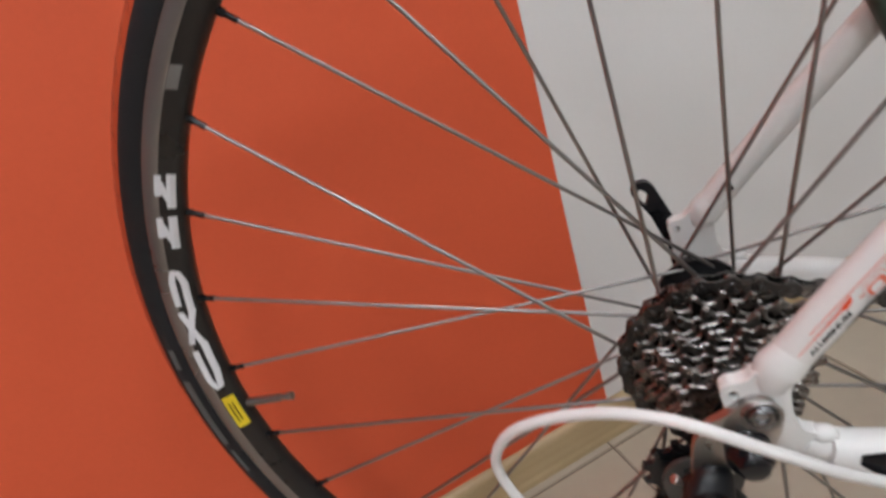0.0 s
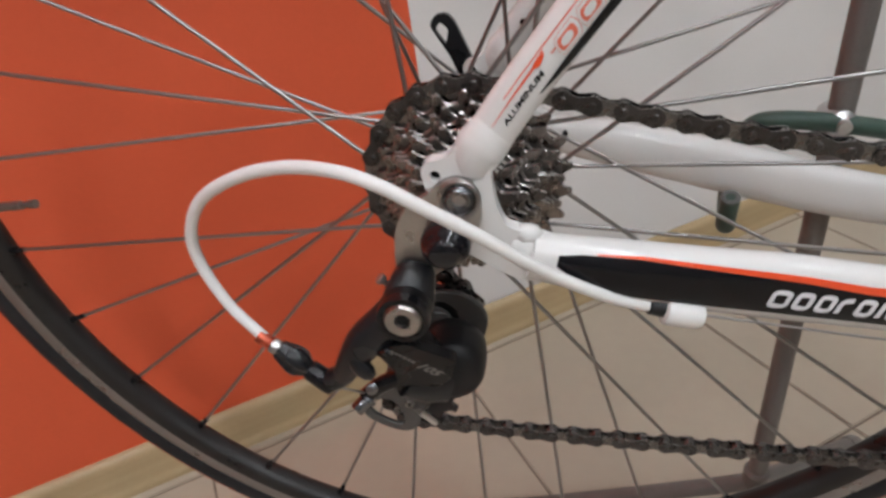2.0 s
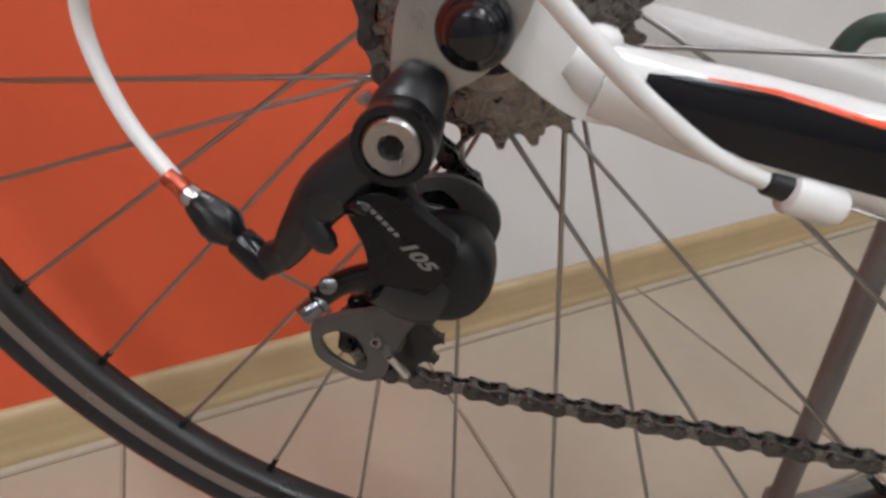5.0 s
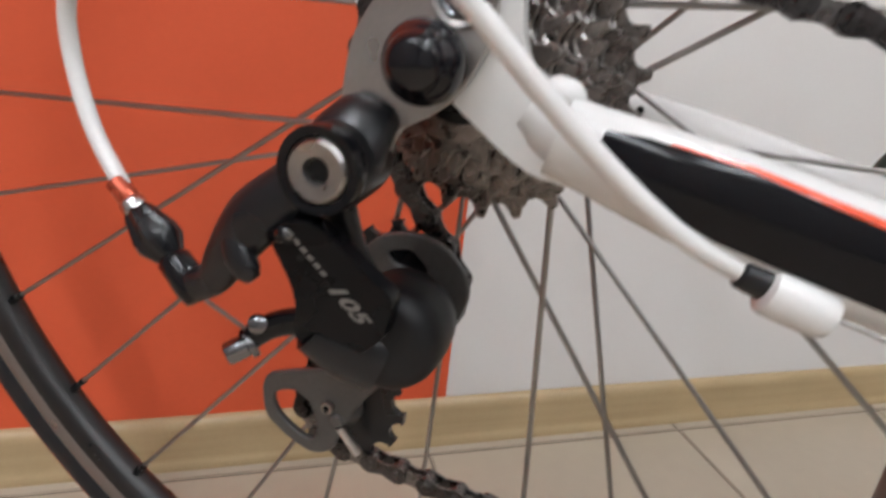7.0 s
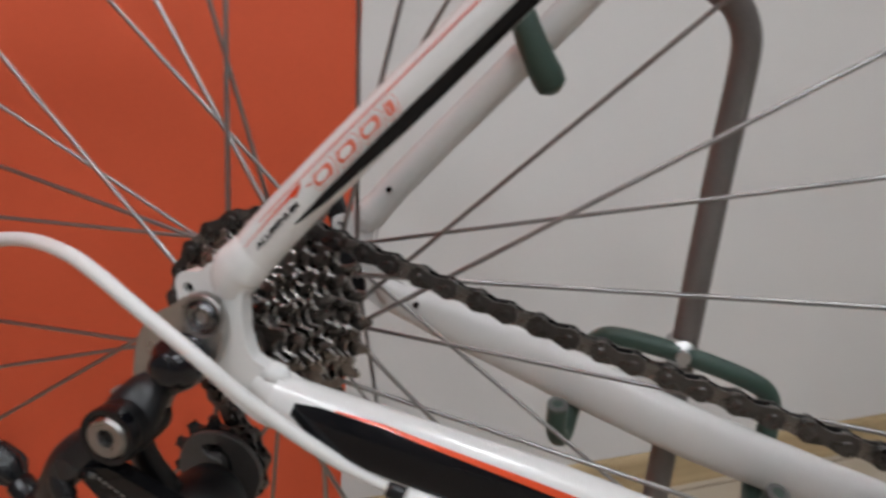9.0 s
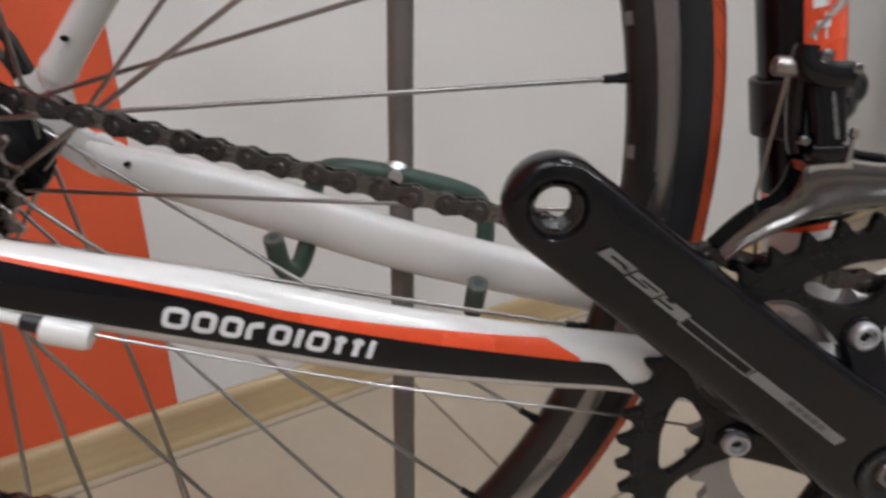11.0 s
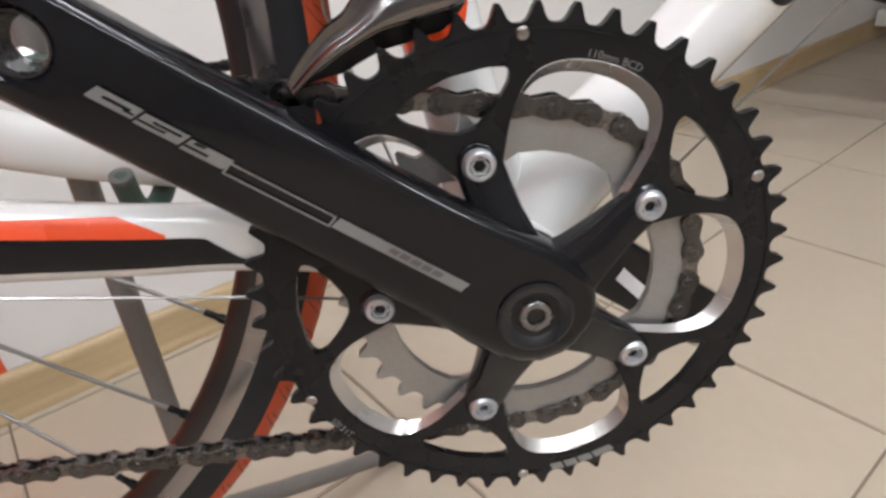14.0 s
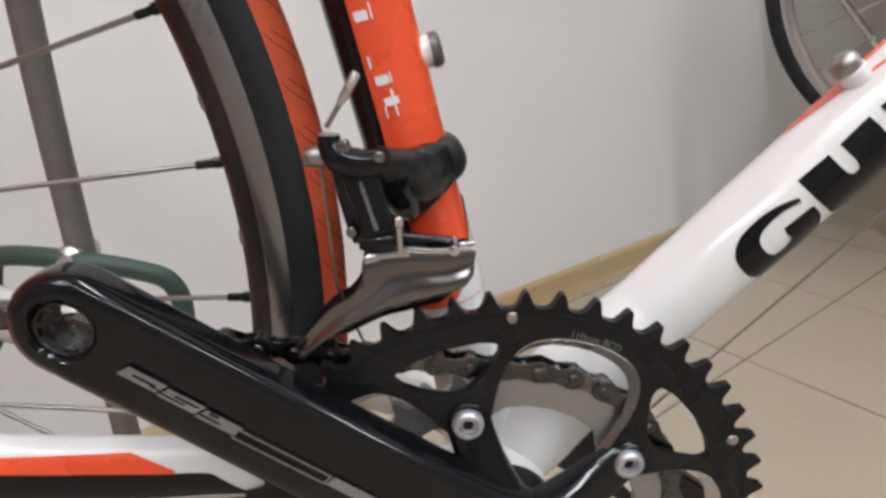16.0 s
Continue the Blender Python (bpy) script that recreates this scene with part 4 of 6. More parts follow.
cassette = part("cassette", lathe([(0.0175, -0.0200), (0.0182, -0.0205), (0.0182, -0.0555), (0.0150, -0.0590), (0.0120, -0.0600), (0.0090, -0.0600), (0.0090, -0.0200)], (0, 0), 40, closed=True),
                COG, bike, "oily ten-speed sprocket cassette")
for i, n in enumerate((23, 21, 19, 18, 17, 16, 15, 14, 13, 12)):
    p = pitch_radius(n)
    y = -0.0208 - 0.00385 * i
    holes = []
    share, bore = (0.80, 0.0021) if n > 18 else (0.82, 0.0013)
    if n > 12:
        for k in range(n // 2):
            a = 360 / (n // 2) * k + 5 * i
            holes.append([(p * share * math.cos(radians(a)) + bore * math.cos(radians(b)), p * share * math.sin(radians(a)) + bore * math.sin(radians(b))) for b in range(0, 360, 45)])
    part("sprocket", cog(n, p - 0.0037, p + 0.0019, holes, 0.0160 if n < 16 else 0.0176, y, 104 + 0.8 * i + (0, 3, -2, 5, 1, -4, 2, 6, -3, 3)[i]), [COG, COG_EDGE], cassette, smooth=False)
    if i < 9:
        part("spacer", lathe([(0.0182, y - 0.0018), (0.0215, y - 0.0018), (0.0215, y - 0.00385), (0.0182, y - 0.00385)], (0, 0), 32), CAGE_GREY, cassette)
part("lockring", lathe([(0.0120, -0.0585), (0.0175, -0.0590), (0.0178, -0.0605), (0.0120, -0.0608)], (0, 0), 36), COG, cassette, "dull grey lockring")

# ---- crankset ----
CRANK_A = 147.4
BOLT_A = [110.5 - 72 * k for k in range(5)]


def bb_polar(r, deg, y=0.0):
    return V(BB.x + r * math.cos(radians(deg)), y, BB.z + r * math.sin(radians(deg)))


def ring_inner():
    """The inner edge of the large ring: tabs at the bolts, wide scallops between them."""
    rows = [(-36, 0.0462), (-31.5, 0.0465), (-28.5, 0.0490), (-26.6, 0.0540), (-24.6, 0.0610), (-22.4, 0.0690), (-19.5, 0.0765), (-16, 0.0820), (-11, 0.0852), (-5, 0.0865), (0, 0.0868),
            (5, 0.0865), (11, 0.0852), (16, 0.0820), (19.5, 0.0765), (22.4, 0.0690), (24.6, 0.0610), (26.6, 0.0540), (28.5, 0.0490), (31.5, 0.0465)]
    out = []
    for b in BOLT_A:
        out += [(q.x, q.y) for q in spline([(r, b - 36 - f, 0) for f, r in rows + [(36, rows[0][1])]], 3)[:-1]]
    return out


def slot(a):
    """The small three-sided opening outside each bolt."""
    q = [(0.0665, a - 3.0), (0.0668, a + 3.0), (0.0720, a + 9.0), (0.0790, a + 13.4), (0.0838, a + 13.8), (0.0850, a + 9), (0.0855, a), (0.0850, a - 9), (0.0838, a - 13.8), (0.0790, a - 13.4), (0.0720, a - 9.0)]
    pts = [(BB.x + r * math.cos(radians(w)), BB.z + r * math.sin(radians(w))) for r, w in q]
    return rounded(pts, 0.002, 2)


crankset = part("crankset", lathe([(0.0110, 0.075), (0.0120, 0.075), (0.0120, -0.060), (0.0110, -0.060)], (BB.x, BB.z), 32, closed=True), SILVER, bike, "black alloy crankset with two chainrings")
inner_edge = [(BB.x + r * math.cos(radians(a)), BB.z + r * math.sin(radians(a))) for r, a in ring_inner()]
big = part("large_chainring", sprocket(50, 0.0966, 0.1028, [inner_edge] + [slot(a) for a in BOLT_A], 0, -0.0488, -0.0452, (BB.x, BB.z), turn=4.6, top=0.10), BLACK_ALLOY, crankset,
           "large black chainring with toothed edge", smooth=False)
# bright machined edge of the scallops
bm = bmesh.new()
loops = []
for y, off in ((-0.0489, 0.0), (-0.0446, -0.0044)):
    loops.append([bm.verts.new((BB.x + (r - 0.00025 + off) * math.cos(radians(a)), y, BB.z + (r - 0.00025 + off) * math.sin(radians(a)))) for r, a in ring_inner()])
for k in range(len(loops[0])):
    j = (k + 1) % len(loops[0])
    bm.faces.new((loops[0][k], loops[0][j], loops[1][j], loops[1][k]))
part("scallop_edge", bm, RING_EDGE, crankset, "bright machined inner edge of the chainring")
part("ring_groove", lathe([(0.0948, -0.0487), (0.0948, -0.0491), (0.0951, -0.0491), (0.0951, -0.0487)], (BB.x, BB.z), 120, closed=True), BLACK_ALLOY, crankset)
for a, r in ((93.8, 0.0934), (27.1, 0.0940), (-151.8, 0.0955), (-86.9, 0.0955)):
    c = bb_polar(r, a)
    part("shift_pin", lathe([(0, -0.0496), (0.0018, -0.0494), (0.0023, -0.0488), (0.0023, -0.0445), (0, -0.0445)], (c.x, c.z), 16), BOLT_GREY, crankset, "dull silver shift pin")


def ring_word(text, size, radius, a_mid, flip=1, lift=-0.04905):
    vs, fs = letters(text, size)
    w = max(v.x for v in vs)

    def place(u, v):
        a = a_mid - flip * math.degrees((u - w / 2) / radius)
        return bb_polar(radius + flip * v, a, lift)
    return part("word", laid(vs, fs, place), GREY_DECAL, crankset, "small grey words " + text, smooth=False)


ring_word("110mm BCD", 0.0037, 0.0873, 73.8)
ring_word("50/34T", 0.0042, 0.0962, -140.5, -1)
for a0, a1 in ((-79.4, -76.2), (-75.6, -72.2), (-71.6, -68.0), (-67.4, -62.0)):
    bm = bmesh.new()
    bm.faces.new([bm.verts.new(bb_polar(r, a, -0.04912)) for r, a in ((0.0922, a0), (0.0922, a1), (0.0962, a1 + 0.6), (0.0962, a0 + 0.6))])
    part("letter_bar", bm, LINK_DECAL, crankset, "pale bar of the maker's lettering", smooth=False)

# inner ring
def small_inner():
    out = []
    for b in BOLT_A:
        for f, r in ((-36, 0.0470), (-30, 0.0475), (-25, 0.0505), (-20, 0.0528), (-10, 0.0535), (0, 0.0536), (10, 0.0535), (20, 0.0528), (25, 0.0505), (30, 0.0475)):
            a = radians(b - 36 - f)
            out.append((BB.x + r * math.cos(a), BB.z + r * math.sin(a)))
    return out


part("small_chainring", sprocket(34, 0.0650, 0.0708, [small_inner()], 0, -0.0422, -0.0388, (BB.x, BB.z), turn=4.0, top=0.1), RING_GREY, crankset, "small grey alloy chainring", smooth=False)

# spider
for a in BOLT_A:
    d = V(math.cos(radians(a)), 0, math.sin(radians(a)))
    t = V(-d.z, 0, d.x)
    c = BB
    rows = [(0.012, 0.0150, -0.0640, -0.0500), (0.024, 0.0110, -0.0610, -0.0485), (0.036, 0.0090, -0.0570, -0.0465), (0.046, 0.0085, -0.0535, -0.0460), (0.0535, 0.0083, -0.0515, -0.0460), (0.0600, 0.0060, -0.0505, -0.0462), (0.0625, 0.0025, -0.0500, -0.0465)]
    bm = bmesh.new()
    sec = []
    for r, w, y0, y1 in rows:
        e = (y1 - y0) * 0.35
        sec.append([bm.verts.new(c + d * r + t * u + V(0, y, 0)) for u, y in ((-w, y1), (-w, y0 + e), (-w * 0.72, y0), (w * 0.72, y0), (w, y0 + e), (w, y1))])
    for p, q in zip(sec, sec[1:]):
        for k in range(6):
            j = (k + 1) % 6
            bm.faces.new((p[k], p[j], q[j], q[k]))
    bm.faces.new(sec[0][::-1])
    bm.faces.new(sec[-1])
    part("spider_arm", bm, BLACK_GLOSS, crankset, "glossy black spider arm", angle=60, bevel=0.0006)
bolt_bm = lathe([(0.0034, -0.0040), (0.0037, -0.0054), (0.0048, -0.0054), (0.0056, -0.0046), (0.0059, -0.0034), (0.0059, 0.0)], (0, 0), 24)
add(bolt_bm, lathe([(0, -0.0018), (0.0020, -0.0020), (0.0025, -0.0044), (0.0035, -0.0042)], (0, 0), 6))
bolt = finish(bolt_bm, "chainring_bolt", BOLT_PALE)
for a in BOLT_A:
    c = bb_polar(0.055, a, -0.0482)
    repeat("chainring_bolt", bolt, crankset, Matrix.Translation(c))
    part("bolt_sleeve", lathe([(0.0048, -0.046), (0.0048, -0.038), (0.0030, -0.038)], (c.x, c.z), 20), SILVER, crankset)


def crank_arm(name, angle, y_near, length, sign, label):
    """A forged arm: broad at the axle, its edges well rounded, with an open pedal hole."""
    d = V(math.cos(radians(angle)), 0, math.sin(radians(angle)))
    t = V(d.z, 0, -d.x) * (1 if sign < 0 else -1)
    rows = [(-0.0215, 0.0100), (-0.0165, 0.0170), (-0.009, 0.0215), (0.0, 0.0236), (0.012, 0.0236), (0.026, 0.0220), (0.045, 0.0206), (0.070, 0.0196), (0.100, 0.0188), (0.130, 0.0184), (0.155, 0.0183), (length - 0.006, 0.0182)]
    tip = [(length + 0.0182 * math.cos(radians(w)), 0.0182 * math.sin(radians(w))) for w in range(84, -91, -12)]
    loop = [(s, w) for s, w in rows] + tip + [(s, -w) for s, w in rows[::-1]] + [(-0.0235, -0.004), (-0.0235, 0.004)]
    pedal = BB + d * length
    y_far = y_near - sign * 0.0150

    def inset(e):
        """The outline drawn in by e, more along the upper edge than along the lower."""
        out = []
        for s, u in loop:
            q = V(max(0.0, min(length, s)), 0, 0) - V(s, u, 0)
            k = e * (1.0 if u < -0.004 else 0.5 if u > 0.004 else 0.75)
            q = V(s, u, 0) + q.normalized() * k
            p = BB + d * q.x + t * q.y
            out.append((p.x, p.z))
        return out

    bm = bmesh.new()
    steps = [(1 - math.sin(radians(w)), 1 - math.cos(radians(w))) for w in (0, 18, 36, 54, 72, 90)]
    rings = [[bm.verts.new((x, y_near - sign * 0.0062 * v, z)) for x, z in inset(0.0078 * e)] for e, v in steps]
    rings += [[bm.verts.new((x, y_far + sign * 0.0030 * v, z)) for x, z in inset(0.0034 * e)] for e, v in steps[::-1]]
    for p, q in zip(rings, rings[1:]):
        for k in range(len(p)):
            j = (k + 1) % len(p)
            bm.faces.new((p[k], p[j], q[j], q[k]))
    bore = []
    for r, y, outer in ((0.0108, y_near, rings[0]), (0.0076, y_far, rings[-1])):
        c = [bm.verts.new((pedal.x + r * math.cos(radians(w)), y, pedal.z + r * math.sin(radians(w)))) for w in range(0, 360, 10)]
        edges = [bm.edges.get((u, v)) or bm.edges.new((u, v)) for lp in (outer, c) for u, v in zip(lp, lp[1:] + lp[:1])]
        bmesh.ops.triangle_fill(bm, use_beauty=True, use_dissolve=False, edges=edges, normal=(0, -1, 0))
        bore.append(c)
    mid = [bm.verts.new((pedal.x + 0.0090 * math.cos(radians(w)), y_near - sign * 0.0022, pedal.z + 0.0090 * math.sin(radians(w)))) for w in range(0, 360, 10)]
    for p, q in ((bore[0], mid), (mid, bore[1])):
        for k in range(36):
            j = (k + 1) % 36
            bm.faces.new((p[k], p[j], q[j], q[k]))
    part(name, bm, BLACK_GLOSS, crankset, label, angle=42)
    return d, t


CRANK_Y = -0.0660
d, t = crank_arm("crank_arm", CRANK_A, CRANK_Y, 0.1748, -1, "glossy black crank arm with grey lettering bars, no pedal fitted")
ped = BB + d * 0.1748
part("pedal_thread", lathe([(0.0089, -0.0640), (0.0086, -0.0632), (0.0077, -0.0512), (0.0072, -0.0512), (0.0076, -0.0630), (0.0082, -0.0640)], (ped.x, ped.z), 36, closed=True), THREAD, crankset,
     "bare metal pedal thread")
for i in range(7):
    y = -0.0625 + i * 0.0015
    part("thread_turn", lathe([(0.0080 - 0.0001 * i, y), (0.0072 - 0.0001 * i, y + 0.0005), (0.0080 - 0.0001 * i, y + 0.001)], (ped.x, ped.z), 32), THREAD, crankset)
part("crank_bolt_seat", lathe([(0.0135, -0.0662), (0.0138, -0.0672), (0.0128, -0.0678), (0.0100, -0.0672), (0.0085, -0.0655), (0.0085, -0.0640)], (BB.x, BB.z), 40), BLACK_PLASTIC, crankset, "black crank bolt cap")
part("crank_bolt", lathe([(0, -0.0645), (0.0034, -0.0645), (0.0036, -0.0668), (0.0056, -0.0672), (0.0064, -0.0664), (0.0066, -0.0650), (0.0066, -0.064)], (BB.x, BB.z), 6 * 5), BOLT_DARK, crankset, "dark grey hexagon socket crank bolt")
# socket floor blackened to deepen its shade
part("bolt_socket", lathe([(0, -0.0648), (0.0035, -0.0648)], (BB.x, BB.z), 6), BLACK_ALLOY, crankset)


def on_arm(s, u, lift=0.0004):
    k = max(0, min(1, s / 0.1748))
    return BB + d * s + t * u + V(0, CRANK_Y - 0.001 * k - lift, 0)


# t points to the lower edge of the arm
def arm_bars(name, items, mat, label, lift=0.0005):
    for s0, s1, u0, u1, sk in items:
        bm = bmesh.new()
        bm.faces.new([bm.verts.new(on_arm(s, u, lift)) for s, u in ((s0, u0), (s1, u0), (s1 + sk, u1), (s0 + sk, u1))])
        part(name, bm, mat, crankset, label, smooth=False)


for k, cuts in enumerate((((0.0042, 0.0118, -0.0006, 0.0003), (0.0100, 0.0131, 0.0003, 0.0009)),
                          ((0.0000, 0.0086, 0.0002, 0.0009), (0.0046, 0.0128, -0.0012, -0.0004)),
                          ((0.0000, 0.0078, -0.0001, 0.0008), (0.0030, 0.0062, -0.0021, -0.0010)))):
    s, u = 0.1550 - 0.0136 * k, -0.0006 - 0.0006 * k
    arm_bars("letter_bar", [(s, s - 0.0130, u - 0.0021, u + 0.0021, -0.0022)], GREY_DECAL, "grey block of the maker's mark on the crank")
    arm_bars("dark_cut", [(s - a, s - b, u - hi, u - lo, -0.0006) for a, b, lo, hi in cuts], BLACK_GLOSS, "", 0.0008)
arm_bars("label_band", [(0.0786, 0.0292, -0.0046, -0.0005, -0.0012)], GREY_DECAL, "grey band on the crank")
arm_bars("figure_bar", [(0.0590 - 0.0042 * k, 0.0556 - 0.0042 * k, -0.0034, -0.0014, -0.0008) for k in range(5)], CAGE_GREY, "", 0.0008)
arm_bars("outline_bar", [(0.1145, 0.0790, -0.0050, -0.0044, 0.0), (0.1140, 0.0785, -0.0013, -0.0007, 0.0), (0.1145, 0.1138, -0.0050, -0.0007, -0.0006), (0.0797, 0.0790, -0.0050, -0.0007, -0.0006)], GREY_DECAL, "")
d2, t2 = crank_arm("crank_arm", CRANK_A - 180, 0.0720, 0.1725, 1, "black far-side crank arm")
bm = bmesh.new()
for y in (0.0568, 0.0572):
    bm.faces.new([bm.verts.new((x, y, z)) for x, z in ((0.4851, -0.1276), (0.4892, -0.1203), (0.5073, -0.1367), (0.5011, -0.1423))])
part("arm_label", bm, WHITE_DECAL, crankset, "small white label on the far crank", smooth=False)
part("bearing_cup", lathe([(0.0120, 0.0345), (0.0205, 0.0345), (0.0212, 0.0375), (0.0205, 0.044), (0.0120, 0.0445)], (BB.x, BB.z), 40, closed=True), BLACK_ALLOY, crankset)
part("bearing_cup", lathe([(0.0120, -0.0445), (0.0190, -0.044), (0.0208, -0.0375), (0.0205, -0.0345), (0.0120, -0.0345)], (BB.x, BB.z), 40, closed=True), BLACK_ALLOY, crankset)

# ---- chain ----
GUIDE, TENSION, PULLEY_R = V(-0.0185, 0, -0.080), V(-0.030, 0, -0.1405), pitch_radius(11)
C_R, R_R = pitch_radius(23), pitch_radius(34)
Y_BACK, Y_FRONT = -0.0218, -0.0405


def arc3(c, r, a0, a1, y, n=40):
    return [V(c.x + r * math.cos(radians(a0 + (a1 - a0) * k / n)), y, c.z + r * math.sin(radians(a0 + (a1 - a0) * k / n))) for k in range(n + 1)]


loop = arc3(BB, R_R, 83.4, -87.1, Y_FRONT)
low0, low1 = loop[-1].copy(), arc3(TENSION, PULLEY_R, -87.1, -87.1, Y_BACK, 1)[0]
for k in range(1, 30):
    loop.append(low0.lerp(low1, k / 30) - V(0, 0, 0.0240 * (k / 30) * (1 - k / 30)))
loop += arc3(TENSION, PULLEY_R, -87.1, -242.3, Y_BACK) + arc3(GUIDE, PULLEY_R, -62.3, 44.4, Y_BACK) + arc3(V(0, 0, 0), C_R, -135.6, -276.6, Y_BACK)
# the slack runs hang a little
top0, top1 = loop[-1].copy(), loop[0].copy()
for k in range(1, 31):
    loop.append(top0.lerp(top1, k / 30) - V(0, 0.0130, 0.0250) * (k / 30) * (1 - k / 30))


def link_outline(r, waist):
    out = []
    for k in range(0, 9):
        a = radians(90 + 22.5 * k)
        out.append((r * math.cos(a), r * math.sin(a)))
    out.append((0.00635, -waist))
    for k in range(0, 9):
        a = radians(-90 + 22.5 * k)
        out.append((0.0127 + r * math.cos(a), r * math.sin(a)))
    out.append((0.00635, waist))
    return out


def link_mesh(outer):
    bm = bmesh.new()
    y, r, w = (0.0024, 0.0043, 0.0027) if outer else (0.0013, 0.0040, 0.0029)
    for s in (-1, 1):
        add(bm, edged(plate(link_outline(r, w), (), s * y, s * (y + 0.0010))))
    for x in (0, 0.0127):
        if outer:
            pin = lathe([(0, -0.0038), (0.0015, -0.0038), (0.0019, -0.0034), (0.0019, 0.0034), (0.0015, 0.0038), (0, 0.0038)], (x, 0), 10)
            add(bm, pin)
        else:
            add(bm, lathe([(0.0038, -0.0013), (0.0038, 0.0013)], (x, 0), 10))
    return finish(bm, "chain_link", [CHAIN if outer else CHAIN_EDGE, CHAIN_EDGE], True, 30)


LINK = [link_mesh(True), link_mesh(False)]
dense = []
for a, b in zip(loop, loop[1:]):
    n = max(1, int((b - a).length / 0.0002))
    dense += [a.lerp(b, k / n) for k in range(n)]
pins = [dense[0]]
for q in dense:
    if (q - pins[-1]).length >= 0.0127:
        pins.append(q)
chain = None
for k, (p, q) in enumerate(zip(pins, pins[1:])):
    x = (q - p).normalized()
    z = x.cross(V(0, 1, 0)).normalized()
    m = Matrix((x, z.cross(x), z)).transposed().to_4x4()
    m.translation = p
    if chain is None:
        chain = tagged(repeat("chain", LINK[0], bike, m), "oily dark bicycle chain on the small chainring")
        first = m.inverted()
    else:
        repeat("chain_link", LINK[k % 2], chain, first @ m)

# ---- rear derailleur ----
RDB = V(-0.0182, -0.0990, -0.0245)
rd = part("rear_derailleur", lathe([(0.0100, -0.0985), (0.0106, -0.0970), (0.0108, -0.0900), (0.0100, -0.0800), (0.0095, -0.0765), (0, -0.0765)], (RDB.x, RDB.z), 40), BLACK_ALLOY, bike,
          "black rear derailleur with a silver pivot bolt")
part("pivot_bolt", lathe([(0, -0.0972), (0.0030, -0.0972), (0.0034, -0.0994), (0.0068, -0.0998), (0.0078, -0.0988), (0.0080, -0.0975), (0.0080, -0.095)], (RDB.x, RDB.z), 36), BOLT_GREY, rd, "silver socket-head pivot bolt")
# black disc for the shaded bottom of the bolt's socket
part("bolt_socket", lathe([(0, -0.0975), (0.0031, -0.0975)], (RDB.x, RDB.z), 6), BLACK_ALLOY, rd)
part("pivot_collar", lathe([(0.0082, -0.0988), (0.0104, -0.0990), (0.0108, -0.0975), (0.0106, -0.0930)], (RDB.x, RDB.z), 36), BLACK_GLOSS, rd)


def loft(secs, mat, name, label="", parent=None, angle=50):
    """A solid through outlines of one number of points."""
    bm = bmesh.new()
    rows = [[bm.verts.new(p) for p in s] for s in secs]
    n = len(rows[0])
    for p, q in zip(rows, rows[1:]):
        for k in range(n):
            j = (k + 1) % n
            bm.faces.new((p[k], p[j], q[j], q[k]))
    bm.faces.new(rows[0][::-1])
    bm.faces.new(rows[-1])
    return part(name, bm, mat, parent, label, angle=angle)


def oval(c, a, b, n=14, power=0.8):
    out = []
    for k in range(n):
        w = 2 * math.pi * k / n
        cs, sn = math.cos(w), math.sin(w)
        out.append(c + a * math.copysign(abs(cs) ** power, cs) + b * math.copysign(abs(sn) ** power, sn))
    return out


def beam(path, wide, deep, mat, name, label="", parent=None, up=(0, 1, 0), n=14, power=0.8):
    """A solid along a line: wide in the x-z plane, deep along y."""
    secs = []
    for i, (c, a, b) in enumerate(frames(path, up)):
        secs.append(oval(c, a * at(wide, i, len(path)), b * at(deep, i, len(path)), n, power))
    return loft(secs, mat, name, label, parent)


beam(spline([(-0.0182, -0.0880, -0.0245), (-0.0170, -0.0855, -0.0190), (-0.0148, -0.0815, -0.0122), (-0.0140, -0.0795, -0.0092)], 4), [0.0106, 0.0102, 0.0078, 0.0052], [0.0078, 0.0068, 0.0050, 0.0028],
     BLACK_PLASTIC, "pivot_neck", "", rd)

# upper knuckle and the arm that reaches back to the barrel adjuster
beam(spline([(-0.0170, -0.0860, -0.0235), (-0.0270, -0.0890, -0.0330), (-0.0370, -0.0910, -0.0425), (-0.0445, -0.0905, -0.0545), (-0.0500, -0.0890, -0.0645), (-0.0560, -0.0880, -0.0690)], 4),
     [0.0085, 0.0085, 0.0080, 0.0062, 0.0048, 0.0050], [0.0085, 0.0075, 0.0068, 0.0058, 0.0048, 0.0050], BLACK_PLASTIC, "upper_arm", "black arm to the cable stop", rd)
beam(spline([(-0.0400, -0.0915, -0.0450), (-0.0408, -0.0938, -0.0492), (-0.0388, -0.0952, -0.0530), (-0.0358, -0.0956, -0.0562), (-0.0338, -0.0956, -0.0580)], 4), [0.0036, 0.0042, 0.0042, 0.0036, 0.0018], [0.0036, 0.0036, 0.0034, 0.0030, 0.0016],
     BLACK_PLASTIC, "guard_lip", "", rd)
ADJ = (V(-0.0590, -0.0878, -0.0700) - V(-0.0840, -0.0862, -0.0500)).normalized()
adj0 = V(-0.0840, -0.0862, -0.0500)


